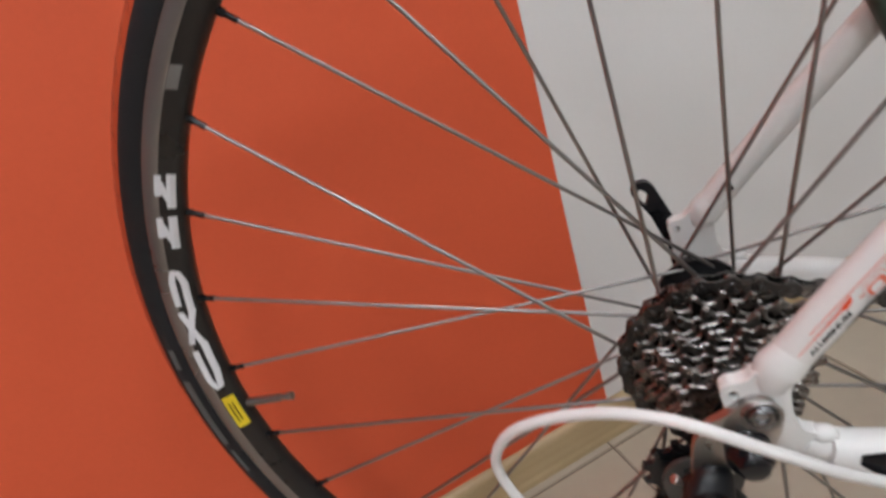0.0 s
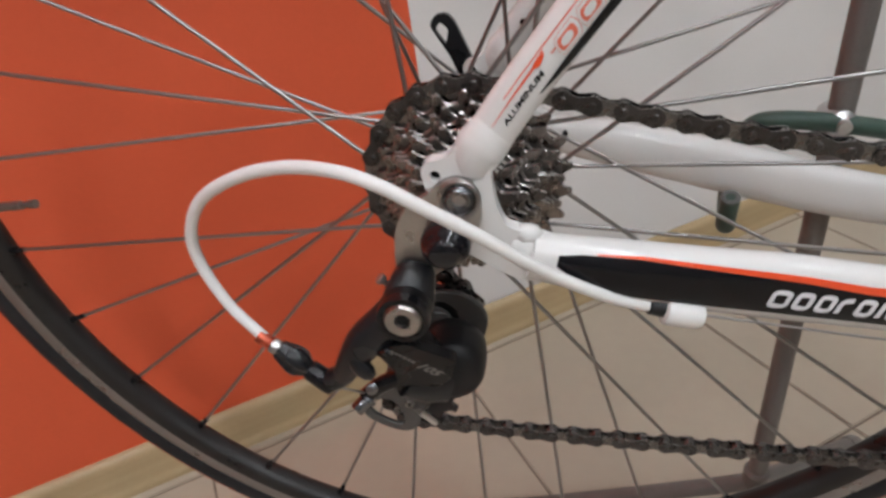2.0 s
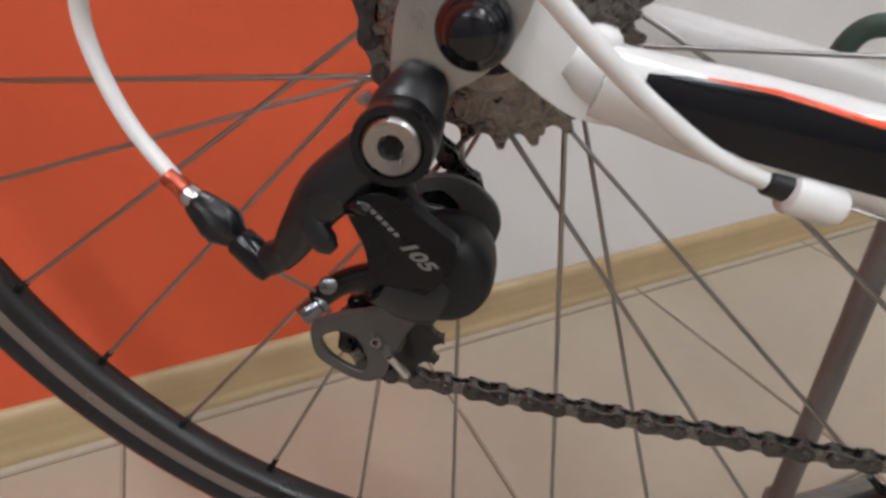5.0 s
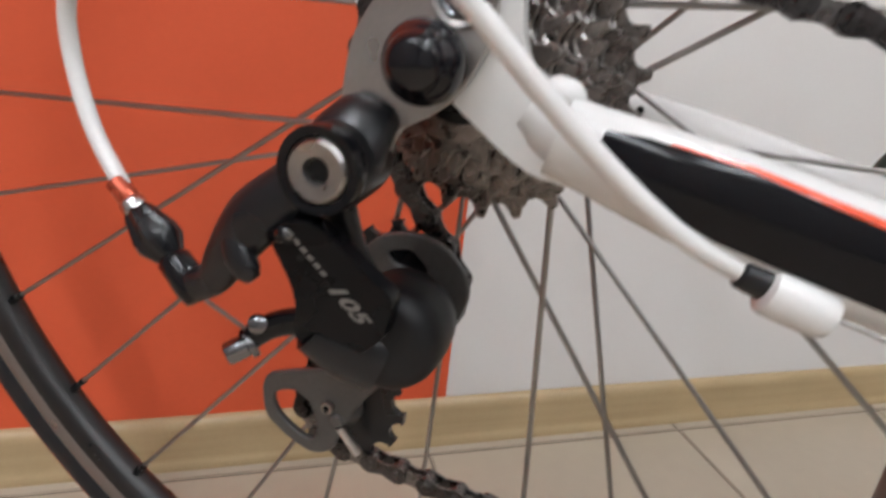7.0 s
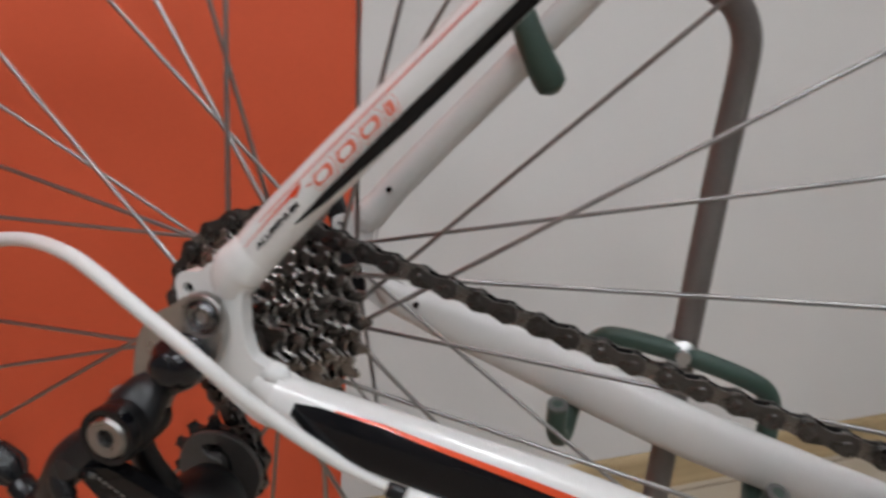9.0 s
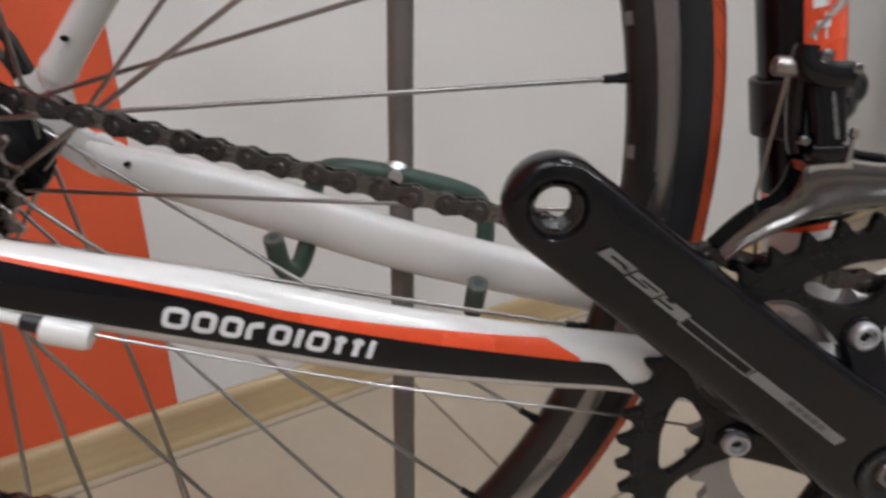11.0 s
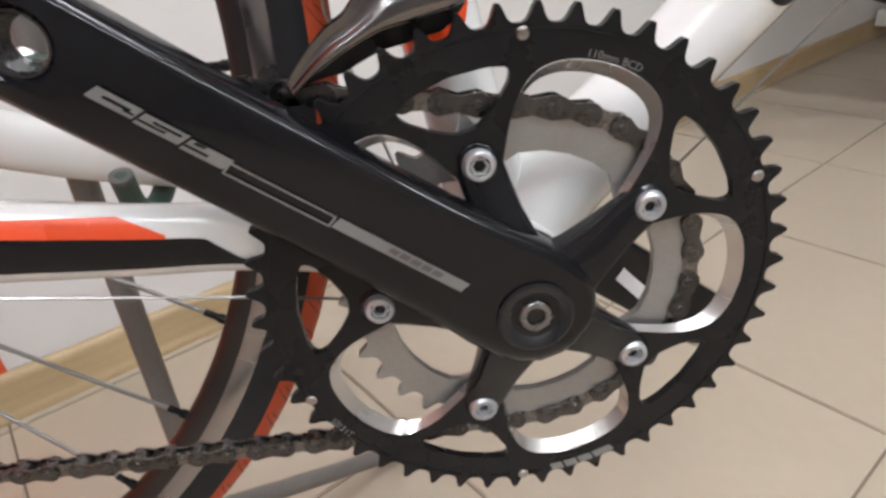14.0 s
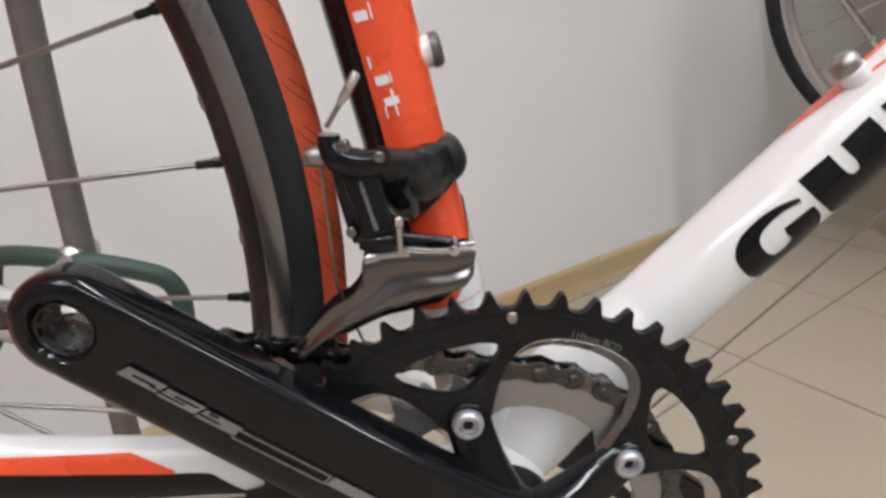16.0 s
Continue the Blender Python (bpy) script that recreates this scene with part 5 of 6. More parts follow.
def turned(name, origin, axis, rows, mat, label="", parent=None, seg=20, flutes=0, depth=0.0):
    """A turned shape on any axis: rows of (distance along it, radius)."""
    bm = bmesh.new()
    a = axis.orthogonal().normalized()
    b = axis.cross(a)
    rings = []
    for s, r in rows:
        rings.append([bm.verts.new(origin + axis * s + (a * math.cos(2 * math.pi * k / seg) + b * math.sin(2 * math.pi * k / seg))
                                   * max(1e-5, r * (1 - (depth if flutes and k % (seg // flutes) < seg // flutes // 2 else 0)))) for k in range(seg)])
    for p, q in zip(rings, rings[1:]):
        for k in range(seg):
            j = (k + 1) % seg
            bm.faces.new((p[k], p[j], q[j], q[k]))
    bm.faces.new(rings[0][::-1])
    bm.faces.new(rings[-1])
    return part(name, bm, mat, parent, label)


turned("adjuster_collar", adj0, ADJ, [(0.0022, 0.0030), (0.0030, 0.0036), (0.0062, 0.0036), (0.0066, 0.0030)], CHROME, "silver collar of the adjuster", rd)
turned("barrel_adjuster", adj0, ADJ, [(0.0058, 0.0038), (0.0072, 0.0046), (0.0145, 0.0066), (0.0178, 0.0066), (0.0200, 0.0054), (0.0225, 0.0040)], BLACK_PLASTIC, "fluted black barrel adjuster", rd, 24, 6, 0.14)
turned("cable_stop", adj0, ADJ, [(0.0220, 0.0036), (0.0235, 0.0048), (0.0340, 0.0052), (0.0368, 0.0046), (0.0375, 0.0030)], BLACK_GLOSS, "", rd)
beam([V(-0.0590, -0.0876, -0.0700), V(-0.0530, -0.0884, -0.0668), V(-0.0480, -0.0888, -0.0615)], [0.0040, 0.0042, 0.0045], [0.0044, 0.0046, 0.0048], BLACK_PLASTIC, "stop_neck", "", rd)

# parallelogram: outer link, inner link, lower knuckle
LINK_IN = [(-0.0284, -0.0513), (-0.0300, -0.0455), (-0.0268, -0.0390), (-0.0185, -0.0372), (-0.0127, -0.0439), (-0.0063, -0.0518), (0.0000, -0.0580), (-0.0030, -0.0740), (-0.0110, -0.0840),
           (-0.0258, -0.0848), (-0.0290, -0.0782), (-0.0262, -0.0686), (-0.0266, -0.0585)]
LINK_D, LINK_U = V(0.5276, 0, -0.8495), V(0.8495, 0, 0.5276)


def link_y(x, z):
    """The slanting near face of the outer link."""
    return -0.0881 + 0.534 * ((x + 0.0167) * 0.564 - (z + 0.0565) * 0.825)


def link_band(line, width, label=""):
    """A thin grey band on the outer link, along a line of (length, height) from the figures' start."""
    bm = bmesh.new()
    rows = []
    pts = [Vector(p) for p in line]
    for k, p in enumerate(pts):
        d = (pts[min(k + 1, len(pts) - 1)] - pts[max(k - 1, 0)]).normalized()
        side = Vector((-d.y, d.x)) * (width / 2)
        row = []
        for q in (p - side, p + side):
            w = V(-0.0154, 0, -0.0563) + LINK_D * q.x + LINK_U * q.y
            row.append(bm.verts.new((w.x, link_y(w.x, w.z) - 0.0004, w.z)))
        rows.append(row)
    for p, q in zip(rows, rows[1:]):
        bm.faces.new((p[0], p[1], q[1], q[0]))
    part("letter_bar", bm, LINK_DECAL, rd, label, smooth=False)


ob = part("outer_link", plate(rounded(LINK_IN, 0.004, 3), (), 0.0, 0.0065), LINK_BLACK, rd, "glossy black outer link with grey lettering bars", bevel=0.0016)
for v in ob.data.vertices:
    v.co.y += link_y(v.co.x, v.co.z)
for k in range(6):
    link_band([(-0.0178 + 0.0026 * k, 0.0000), (-0.0160 + 0.0026 * k, 0.0001)], 0.0013, "small grey lettering bar")
vs, fs = letters("105", 0.0062, 0.00022)
wide = max(v.x for v in vs)


def on_link(u, v):
    w = V(-0.0154, 0, -0.0563) + LINK_D * (u * 0.0145 / wide + v * 0.30 - 0.0006) + LINK_U * (v - 0.0021)
    return V(w.x, link_y(w.x, w.z) - 0.0004, w.z)


part("figures", laid(vs, fs, on_link), LINK_DECAL, rd, "small grey figures 105", smooth=False)
turned("link_pin", V(-0.0300, -0.0940, -0.0445), V(0.62, -0.30, 0.30).normalized(), [(0, 0.0026), (0.0006, 0.0030), (0.0060, 0.0030), (0.0066, 0.0024)], BLACK_GLOSS, "polished black link pin", rd, 16)
turned("pin_head", V(-0.0262, -0.0958, -0.0427), V(0.62, -0.30, 0.30).normalized(), [(0, 0.0020), (0.0020, 0.0020), (0.0024, 0.0014)], BOLT_DARK, "dark steel pin end", rd, 16)
beam(spline([(-0.0230, -0.0780, -0.0350), (-0.0200, -0.0720, -0.0520), (-0.0140, -0.0620, -0.0720), (-0.0070, -0.0560, -0.0820)], 3), [0.0050, 0.0055, 0.0065, 0.0080], [0.0040, 0.0045, 0.0050, 0.0060], BLACK_PLASTIC, "inner_link", "", rd)
KN = V(-0.0064, 0, -0.0808)
part("lower_knuckle", lathe([(0, -0.0702), (0.0070, -0.0700), (0.0115, -0.0693), (0.0145, -0.0680), (0.0163, -0.0660), (0.0173, -0.0630), (0.0176, -0.0590), (0.0176, -0.0520), (0.0168, -0.0450), (0.0150, -0.0425), (0, -0.0425)], (KN.x, KN.z), 44), BLACK_MATTE, rd, "rounded black lower knuckle")
beam(spline([(-0.0260, -0.0770, -0.0790), (-0.0170, -0.0710, -0.0850), (-0.0080, -0.0650, -0.0880)], 3), [0.0060, 0.0090, 0.0110], [0.0055, 0.0070, 0.0075], BLACK_PLASTIC, "knuckle_root", "", rd)
# cable clamp bolt
beam(spline([(-0.0215, -0.0765, -0.0745), (-0.0300, -0.0770, -0.0770), (-0.0375, -0.0780, -0.0805), (-0.0445, -0.0790, -0.0872)], 3), [0.0046, 0.0042, 0.0040, 0.0038], [0.0034, 0.0034, 0.0036, 0.0038], BLACK_GLOSS, "clamp_seat", "", rd)
turned("clamp_bolt", V(-0.0440, -0.0800, -0.0885), V(-0.62, -0.62, -0.45).normalized(), [(-0.002, 0.0046), (0.0000, 0.0048), (0.0004, 0.0036), (0.0062, 0.0036), (0.0070, 0.0030), (0.0070, 0.0018), (0.0052, 0.0016)], BOLT_DARK, "dark steel cable clamp bolt", rd, 12)
turned("clamp_washer", V(-0.0405, -0.0805, -0.0800), V(0.2, -0.9, 0.4).normalized(), [(0, 0.0030), (0.0020, 0.0030), (0.0026, 0.0020)], BOLT_DARK, "", rd, 14)
for p in ((-0.0311, -0.0790, -0.0185),):
    turned("limit_screw", V(*p) + V(0.006, 0.001, -0.0074), V(-0.62, -0.1, 0.76).normalized(), [(0, 0.0011), (0.0078, 0.0011), (0.0080, 0.0022), (0.0100, 0.0023), (0.0104, 0.0018)], SILVER, "silver adjusting screw", rd, 12)

# cage and pulleys
CAGE = [(-0.0650, -0.1375), (-0.0634, -0.1316), (-0.0560, -0.1277), (-0.0480, -0.1240), (-0.0340, -0.1190), (-0.0240, -0.1140), (-0.0230, -0.1020), (-0.0290, -0.0890), (-0.0325, -0.0750), (-0.0300, -0.0655), (-0.0235, -0.0590),
        (-0.0115, -0.0555), (-0.0008, -0.0577), (0.0079, -0.0650), (0.0108, -0.0730), (0.0080, -0.0860), (0.0000, -0.0990), (-0.0090, -0.1100), (-0.0150, -0.1190), (-0.0200, -0.1260), (-0.0270, -0.1408), (-0.0305, -0.1560),
        (-0.0391, -0.1611), (-0.0506, -0.1578), (-0.0626, -0.1509)]
CAGE_HOLE = rounded([(-0.0605, -0.1395), (-0.0515, -0.1340), (-0.0432, -0.1365), (-0.0380, -0.1485), (-0.0402, -0.1555), (-0.0492, -0.1525), (-0.0572, -0.1475)], 0.004, 3)
CAGE_SLOT = rounded([(-0.0215, -0.0650), (-0.0130, -0.0620), (-0.0060, -0.0670), (-0.0040, -0.0760), (-0.0075, -0.0770), (-0.0105, -0.0695), (-0.0190, -0.0690)], 0.0025, 2)
cage = part("cage_plate", plate(rounded(CAGE, 0.005, 3), [CAGE_HOLE, CAGE_SLOT], -0.0345, -0.0315), CAGE_BLACK, rd, "black outer cage plate with a curved slot", bevel=0.0008)
part("cage_plate", plate(rounded([(-0.0400, -0.1560), (-0.0480, -0.1480), (-0.0480, -0.1300), (-0.0380, -0.1200), (-0.0260, -0.1000), (-0.0230, -0.0800), (-0.0150, -0.0660), (-0.0030, -0.0660), (0.0020, -0.0800), (-0.0080, -0.1000), (-0.0150, -0.1250), (-0.0200, -0.1450)], 0.005, 3),
                           (), -0.0145, -0.0125), BLACK_ALLOY, rd, "black inner cage plate")
for c, name in ((GUIDE, "guide_pulley"), (TENSION, "tension_pulley")):
    part(name, sprocket(11, PULLEY_R - 0.0038, PULLEY_R + 0.0008, (), 0.004, -0.0236, -0.0200, (c.x, c.z), turn=5, top=0.34), BLACK_PLASTIC, rd, "black toothed jockey wheel", smooth=False)
    part("pulley_bolt", lathe([(0, -0.0362), (0.0022, -0.0362), (0.0028, -0.0352), (0.0030, -0.0340), (0.0060, -0.0300), (0.0065, -0.0150), (0, -0.0150)], (c.x, c.z), 20), CAGE_GREY, rd)
cb = V(-0.0348, 0, -0.1358)
part("cage_pin", lathe([(0.0012, -0.0352), (0.0014, -0.0366), (0.0024, -0.0366), (0.0028, -0.0345)], (cb.x, cb.z), 18), BOLT_GREY, rd, "small ring of the cage pin")
# black disc in place of the pin's shaded bore
part("pin_bore", lathe([(0, -0.0350), (0.0014, -0.0350)], (cb.x, cb.z), 12), BLACK_ALLOY, rd)
part("cage_stop", tube([V(-0.0290, -0.0345, -0.1430), V(-0.0215, -0.0300, -0.1560)], 0.0019, seg=12), SILVER, rd, "silver cage pin")

# cable housing, its end caps and the bare wires
HOUSE = spline([(-0.0836, -0.0863, -0.0497), (-0.1000, -0.0820, -0.0344), (-0.1096, -0.0800, -0.0148), (-0.1095, -0.0810, 0.0017), (-0.0994, -0.0840, 0.0190), (-0.0794, -0.0890, 0.0319), (-0.0577, -0.0940, 0.0386),
                (-0.0377, -0.0990, 0.0397), (-0.0226, -0.1020, 0.0363), (-0.0081, -0.1015, 0.0282), (0.0088, -0.0995, 0.0179), (0.0251, -0.0940, 0.0044), (0.0427, -0.0870, -0.0091), (0.0617, -0.0800, -0.0212), (0.0790, -0.0756, -0.0280)], 6)
HOUSE = [p + V(0.0012, 0, -0.0012) * math.sin(math.pi * k / (len(HOUSE) - 1)) for k, p in enumerate(HOUSE)]
cable = part("gear_cable", tube(HOUSE, 0.0025, seg=16), HOUSING, bike, "looped white cable housing")
turned("ferrule", adj0, ADJ, [(-0.0045, 0.0029), (-0.004, 0.0031), (0.0022, 0.0031), (0.0024, 0.0024)], COPPER, "red metal ferrule", cable)
dirn = (V(0.0990, -0.0735, -0.0325) - V(0.0790, -0.0756, -0.0280)).normalized()
turned("end_cap", V(0.0775, -0.0757, -0.0277), dirn, [(0, 0.0029), (0.0008, 0.0036), (0.0070, 0.0038), (0.0090, 0.0044)], BLACK_PLASTIC, "black cable end cap", cable)
turned("cable_boss", V(0.0835, -0.0750, -0.0298), dirn, [(0, 0.0040), (0.0010, 0.0056), (0.0030, 0.0060), (0.0140, 0.0056), (0.0162, 0.0048), (0.0168, 0.0020)], WHITE, "white cable stop under the chainstay", cable)
part("bare_wire", tube(spline([(0.0990, -0.0735, -0.0325), (0.200, -0.0600, -0.0520), (0.300, -0.0420, -0.0690), (0.372, -0.0180, -0.0900)], 6), 0.0006, seg=6), STEEL, cable, "bare steel gear wire")
part("bare_wire", tube([adj0 + ADJ * 0.037, V(-0.0430, -0.0800, -0.0845)], 0.0006, seg=6), STEEL, cable)
for run in ([(0.412, -0.006, -0.096), (0.436, -0.006, -0.0815), (0.4937, -0.006, -0.0166), (0.5576, -0.006, 0.0562), (0.760, -0.008, 0.288)],
            [(0.412, 0.006, -0.096), (0.436, 0.006, -0.072), (0.4948, 0.006, -0.0017), (0.5251, 0.006, 0.0333), (0.760, 0.008, 0.303)]):
    part("bare_wire", tube([V(*p) for p in run], 0.0006, seg=8), STEEL, cable, "bare steel wire under the down tube")
part("wire_guide", box(V(0.408, 0, -0.0925), V(0.024, 0.022, 0.006)), BLACK_PLASTIC, cable, bevel=0.0015)

# ---- front derailleur ----
FD_TOP = spline([(0.3215, 0, 0.0100), (0.3280, 0, 0.0190), (0.3345, 0, 0.0262), (0.3400, 0, 0.0300), (0.3436, 0, 0.0360), (0.3450, 0, 0.0440), (0.3565, 0, 0.0470), (0.3700, 0, 0.0468), (0.3788, 0, 0.0482), (0.3822, 0, 0.0472)], 4)
FD_LOW = spline([(0.3240, 0, 0.0062), (0.3310, 0, 0.0125), (0.3390, 0, 0.0182), (0.3455, 0, 0.0220), (0.3520, 0, 0.0252), (0.3600, 0, 0.0275), (0.3680, 0, 0.0300), (0.3745, 0, 0.0318), (0.3790, 0, 0.0345), (0.3815, 0, 0.0385)], 4)


def cage_side(name, section, back, mat, label, drop=0.0):
    """A pressed cage plate between its two edges; section rows of (share from the top edge down, y)."""
    bm = bmesh.new()
    rows = []
    for i, (p, q) in enumerate(zip(FD_TOP, FD_LOW)):
        q = q + V(0.004, 0, -1).normalized() * (drop * min(1, i / 8) * min(1, (len(FD_TOP) - 1 - i) / 10))
        f = [p.lerp(q, e) + V(0, y, 0) for e, y in section]
        rows.append([bm.verts.new(v) for v in f + [p.lerp(q, e) + V(0, back, 0) for e in (0.97, 0.5, 0.03)]])
    for p, q in zip(rows, rows[1:]):
        for k in range(len(p)):
            j = (k + 1) % len(p)
            bm.faces.new((p[k], p[j], q[j], q[k]))
    bm.faces.new(rows[0][::-1])
    bm.faces.new(rows[-1])
    return part(name, bm, mat, fd, label, angle=60)


fd = tagged(new("front_derailleur"), "black and chrome front derailleur clamped to the seat tube")
fd.parent = bike
cage_side("outer_cage", [(0.0, -0.0452), (0.06, -0.0462), (0.30, -0.0460), (0.50, -0.0459), (0.58, -0.0464), (0.66, -0.0474), (0.74, -0.0479), (0.86, -0.0480), (0.94, -0.0476), (1.0, -0.0464)], -0.0440, FD_METAL, "polished chrome outer cage plate with a pressed rib")
# black here stands for the shade inside the cage
cage_side("inner_cage", [(0.0, -0.0350), (0.5, -0.0352), (1.0, -0.0350)], -0.0336, BLACK_ALLOY, "inner cage plate, coloured black for the shade inside the cage", 0.0075)
bm = bmesh.new()
rows = []
for p in FD_TOP[20:26]:
    rows.append([bm.verts.new(p + V(0, y, dz)) for y, dz in ((-0.0464, -0.0022), (-0.0466, -0.0006), (-0.0456, 0.0008), (-0.0400, 0.0012), (-0.0350, 0.0006), (-0.0336, -0.0012), (-0.0350, -0.0020), (-0.0445, -0.0024))])
for p, q in zip(rows, rows[1:]):
    for k in range(8):
        bm.faces.new((p[k], p[(k + 1) % 8], q[(k + 1) % 8], q[k]))
bm.faces.new(rows[0][::-1])
bm.faces.new(rows[-1])
part("cage_bridge", bm, CHROME, fd, "polished top of the cage", angle=60)
part("cage_edge", tube([p + V(0, -0.0456, 0.0002) for p in FD_TOP[24:35]], 0.0008, seg=8), CHROME, fd, "bright upper edge of the cage")
turned("cage_screw", V(0.3748, -0.0400, 0.0474), V(0, -1, 0.0), [(-0.004, 0.0019), (0.0066, 0.0019), (0.0070, 0.0013)], CHROME, "", fd, 12)
part("cage_pin", tube([V(0.3765, -0.0430, 0.0484), V(0.3818, -0.0430, 0.0494)], 0.0012, seg=10), CHROME, fd, "small silver pin")
part("cage_bar", tube([V(0.3560, -0.0405, 0.0500), V(0.3660, -0.0400, 0.0492), V(0.3745, -0.0400, 0.0484)], [0.0019, 0.0016, 0.0021], seg=12), BLACK_GLOSS, fd, "black bar across the cage")
# the slanting link, its base and the small lettering on it
LINK = [V(0.3430, -0.0440, 0.0735), V(0.3445, -0.0445, 0.0680), V(0.3468, -0.0452, 0.0610), V(0.3490, -0.0458, 0.0530)]
beam(spline(LINK, 3), [0.0064, 0.0062, 0.0056, 0.0058], [0.0042, 0.0042, 0.0042, 0.0042], BLACK_GLOSS, "outer_link", "glossy black link", fd)
beam(spline([(0.3436, -0.0450, 0.0500), (0.3480, -0.0455, 0.0500), (0.3530, -0.0452, 0.0502), (0.3562, -0.0440, 0.0505)], 3), [0.0030, 0.0040, 0.0038, 0.0026], [0.0036, 0.0044, 0.0042, 0.0030], BLACK_GLOSS, "link_base", "", fd)
lot = random.Random(4)
bm = bmesh.new()
for k in range(22):
    c = V(0.3437, -0.0489, 0.0702).lerp(V(0.3489, -0.0503, 0.0556), k / 21)
    a, b = 0.0004 + 0.0005 * lot.random(), 0.0004 + 0.0005 * lot.random()
    bm.faces.new([bm.verts.new(c + V(dx, -0.0002, dz)) for dx, dz in ((-a, 0.00025), (b, 0.00035), (b, -0.00015), (-a, -0.00025))])
part("letter_bar", bm, GREY_DECAL, fd, "thin column of worn grey lettering", smooth=False)
beam(spline([(0.3335, -0.0440, 0.0845), (0.3338, -0.0440, 0.0808), (0.3368, -0.0445, 0.0770), (0.3425, -0.0450, 0.0755), (0.3500, -0.0445, 0.0762)], 4), [0.0034, 0.0040, 0.0050, 0.0050, 0.0046], [0.0036, 0.0042, 0.0050, 0.0048, 0.0042],
     BLACK_GLOSS, "upper_body", "glossy black upper body", fd)
beam(spline([(0.3360, -0.0400, 0.0780), (0.3375, -0.0390, 0.0680), (0.3410, -0.0385, 0.0550), (0.3435, -0.0390, 0.0480)], 3), [0.0030, 0.0032, 0.0032, 0.0030], [0.0036, 0.0034, 0.0032, 0.0030], BLACK_GLOSS, "inner_link", "", fd)
turned("stem_head", V(0.3556, -0.0478, 0.0592), V(0.1, 0, -1).normalized(), [(0, 0.0010), (0.0006, 0.0016), (0.0030, 0.0016), (0.0036, 0.0010), (0.0120, 0.0012)], CHROME, "small chrome screw", fd, 14)
for p, r, ln in ((V(0.3384, -0.0470, 0.0816), 0.0022, 0.0022), (V(0.3494, -0.0475, 0.0786), 0.0018, 0.0020), (V(0.3408, -0.0440, 0.0530), 0.0020, 0.0030)):
    turned("pivot_pin", p, V(0, -1, 0), [(0, r), (ln * 0.8, r), (ln, r * 0.7)], BOLT_DARK, "", fd, 14)
turned("clamp_nut", V(0.3310, -0.0420, 0.0768), V(-0.98, 0.1, 0.0).normalized(), [(-0.004, 0.0028), (0.0002, 0.0034), (0.0050, 0.0034), (0.0058, 0.0028), (0.0058, 0.0014), (0.0045, 0.0012)], BOLT_GREY, "silver cable clamp nut", fd, 14)
part("cable_tail", tube([V(0.3328, -0.0450, 0.0868), V(0.3376, -0.0458, 0.0950)], 0.0008, seg=8), STEEL, fd, "short cut cable end")
part("tail_cap", tube([V(0.3368, -0.0457, 0.0938), V(0.3380, -0.0458, 0.0957), V(0.3418, -0.0460, 0.1028), V(0.3422, -0.0460, 0.1036)], [0.0009, 0.0014, 0.0015, 0.0011], seg=10), SILVER, fd)
part("cable_run", tube([V(0.3305, -0.0420, 0.0745), V(0.3345, -0.036, 0.0300), V(0.375, -0.014, -0.0800)], 0.0006, seg=6), STEEL, fd)
band = bmesh.new()
tz = V(-0.2909, 0, 0.9568)
cc = V(0.402 - 0.1330 * 0.304, 0, 0.0640)
u, w = V(0.9568, 0, 0.2909), V(0, -1, 0)
rows = []
for h, r in ((-0.0120, 0.0164), (-0.0120, 0.0196), (0.0110, 0.0196), (0.0110, 0.0164)):
    rise = [(0.0095 if h < 0 else -0.0060) * max(0, math.cos(2 * math.pi * k / 40)) for k in range(40)]
    rows.append([band.verts.new(cc + tz * (h + rise[k]) + u * (r * math.cos(2 * math.pi * k / 40)) + w * (r * math.sin(2 * math.pi * k / 40))) for k in range(40)])
for i in range(4):
    p, q = rows[i], rows[(i + 1) % 4]
    for k in range(40):
        j = (k + 1) % 40
        band.faces.new((p[k], p[j], q[j], q[k]))
part("clamp_band", band, BLACK_PLASTIC, fd, "black clamp band round the seat tube", bevel=0.0006)
turned("clamp_hinge", V(0.3722, 0.0120, 0.0702), V(0, -1, 0), [(0, 0.0060), (0.0012, 0.0082), (0.0040, 0.0092), (0.0200, 0.0092), (0.0232, 0.0080), (0.0248, 0.0055)], BLACK_MATTE, "rounded black clamp hinge", fd, 28)
beam(spline([(0.3480, -0.0360, 0.0745), (0.3540, -0.0300, 0.0700), (0.3610, -0.0235, 0.0675), (0.3680, -0.0170, 0.0690), (0.3730, -0.0090, 0.0700)], 4), [0.0060, 0.0088, 0.0104, 0.0098, 0.0080], [0.0050, 0.0060, 0.0062, 0.0050, 0.0040], BLACK_PLASTIC, "clamp_ear", "rounded clamp ear", fd)
beam([V(0.3530, -0.0330, 0.0660), V(0.3570, -0.0290, 0.0600), V(0.3600, -0.0250, 0.0550)], [0.0062, 0.0056, 0.0040], [0.0060, 0.0056, 0.0040], BLACK_GLOSS, "clamp_root", "", fd)
turned("clamp_bolt", V(0.3586, -0.0300, 0.0640), V(0, -1, 0.1).normalized(), [(-0.004, 0.0034), (0.0030, 0.0034), (0.0036, 0.0026), (0.0036, 0.0014), (0.0020, 0.0012)], BLACK_GLOSS, "", fd, 16)

# ---- the stand that holds the bicycle up ----
stand = tagged(new("bike_stand"), "grey steel tube bicycle stand with green rubber-covered hooks", "bicycle stand")


def W(x, y, z):
    return BIKE @ V(x, y, z)


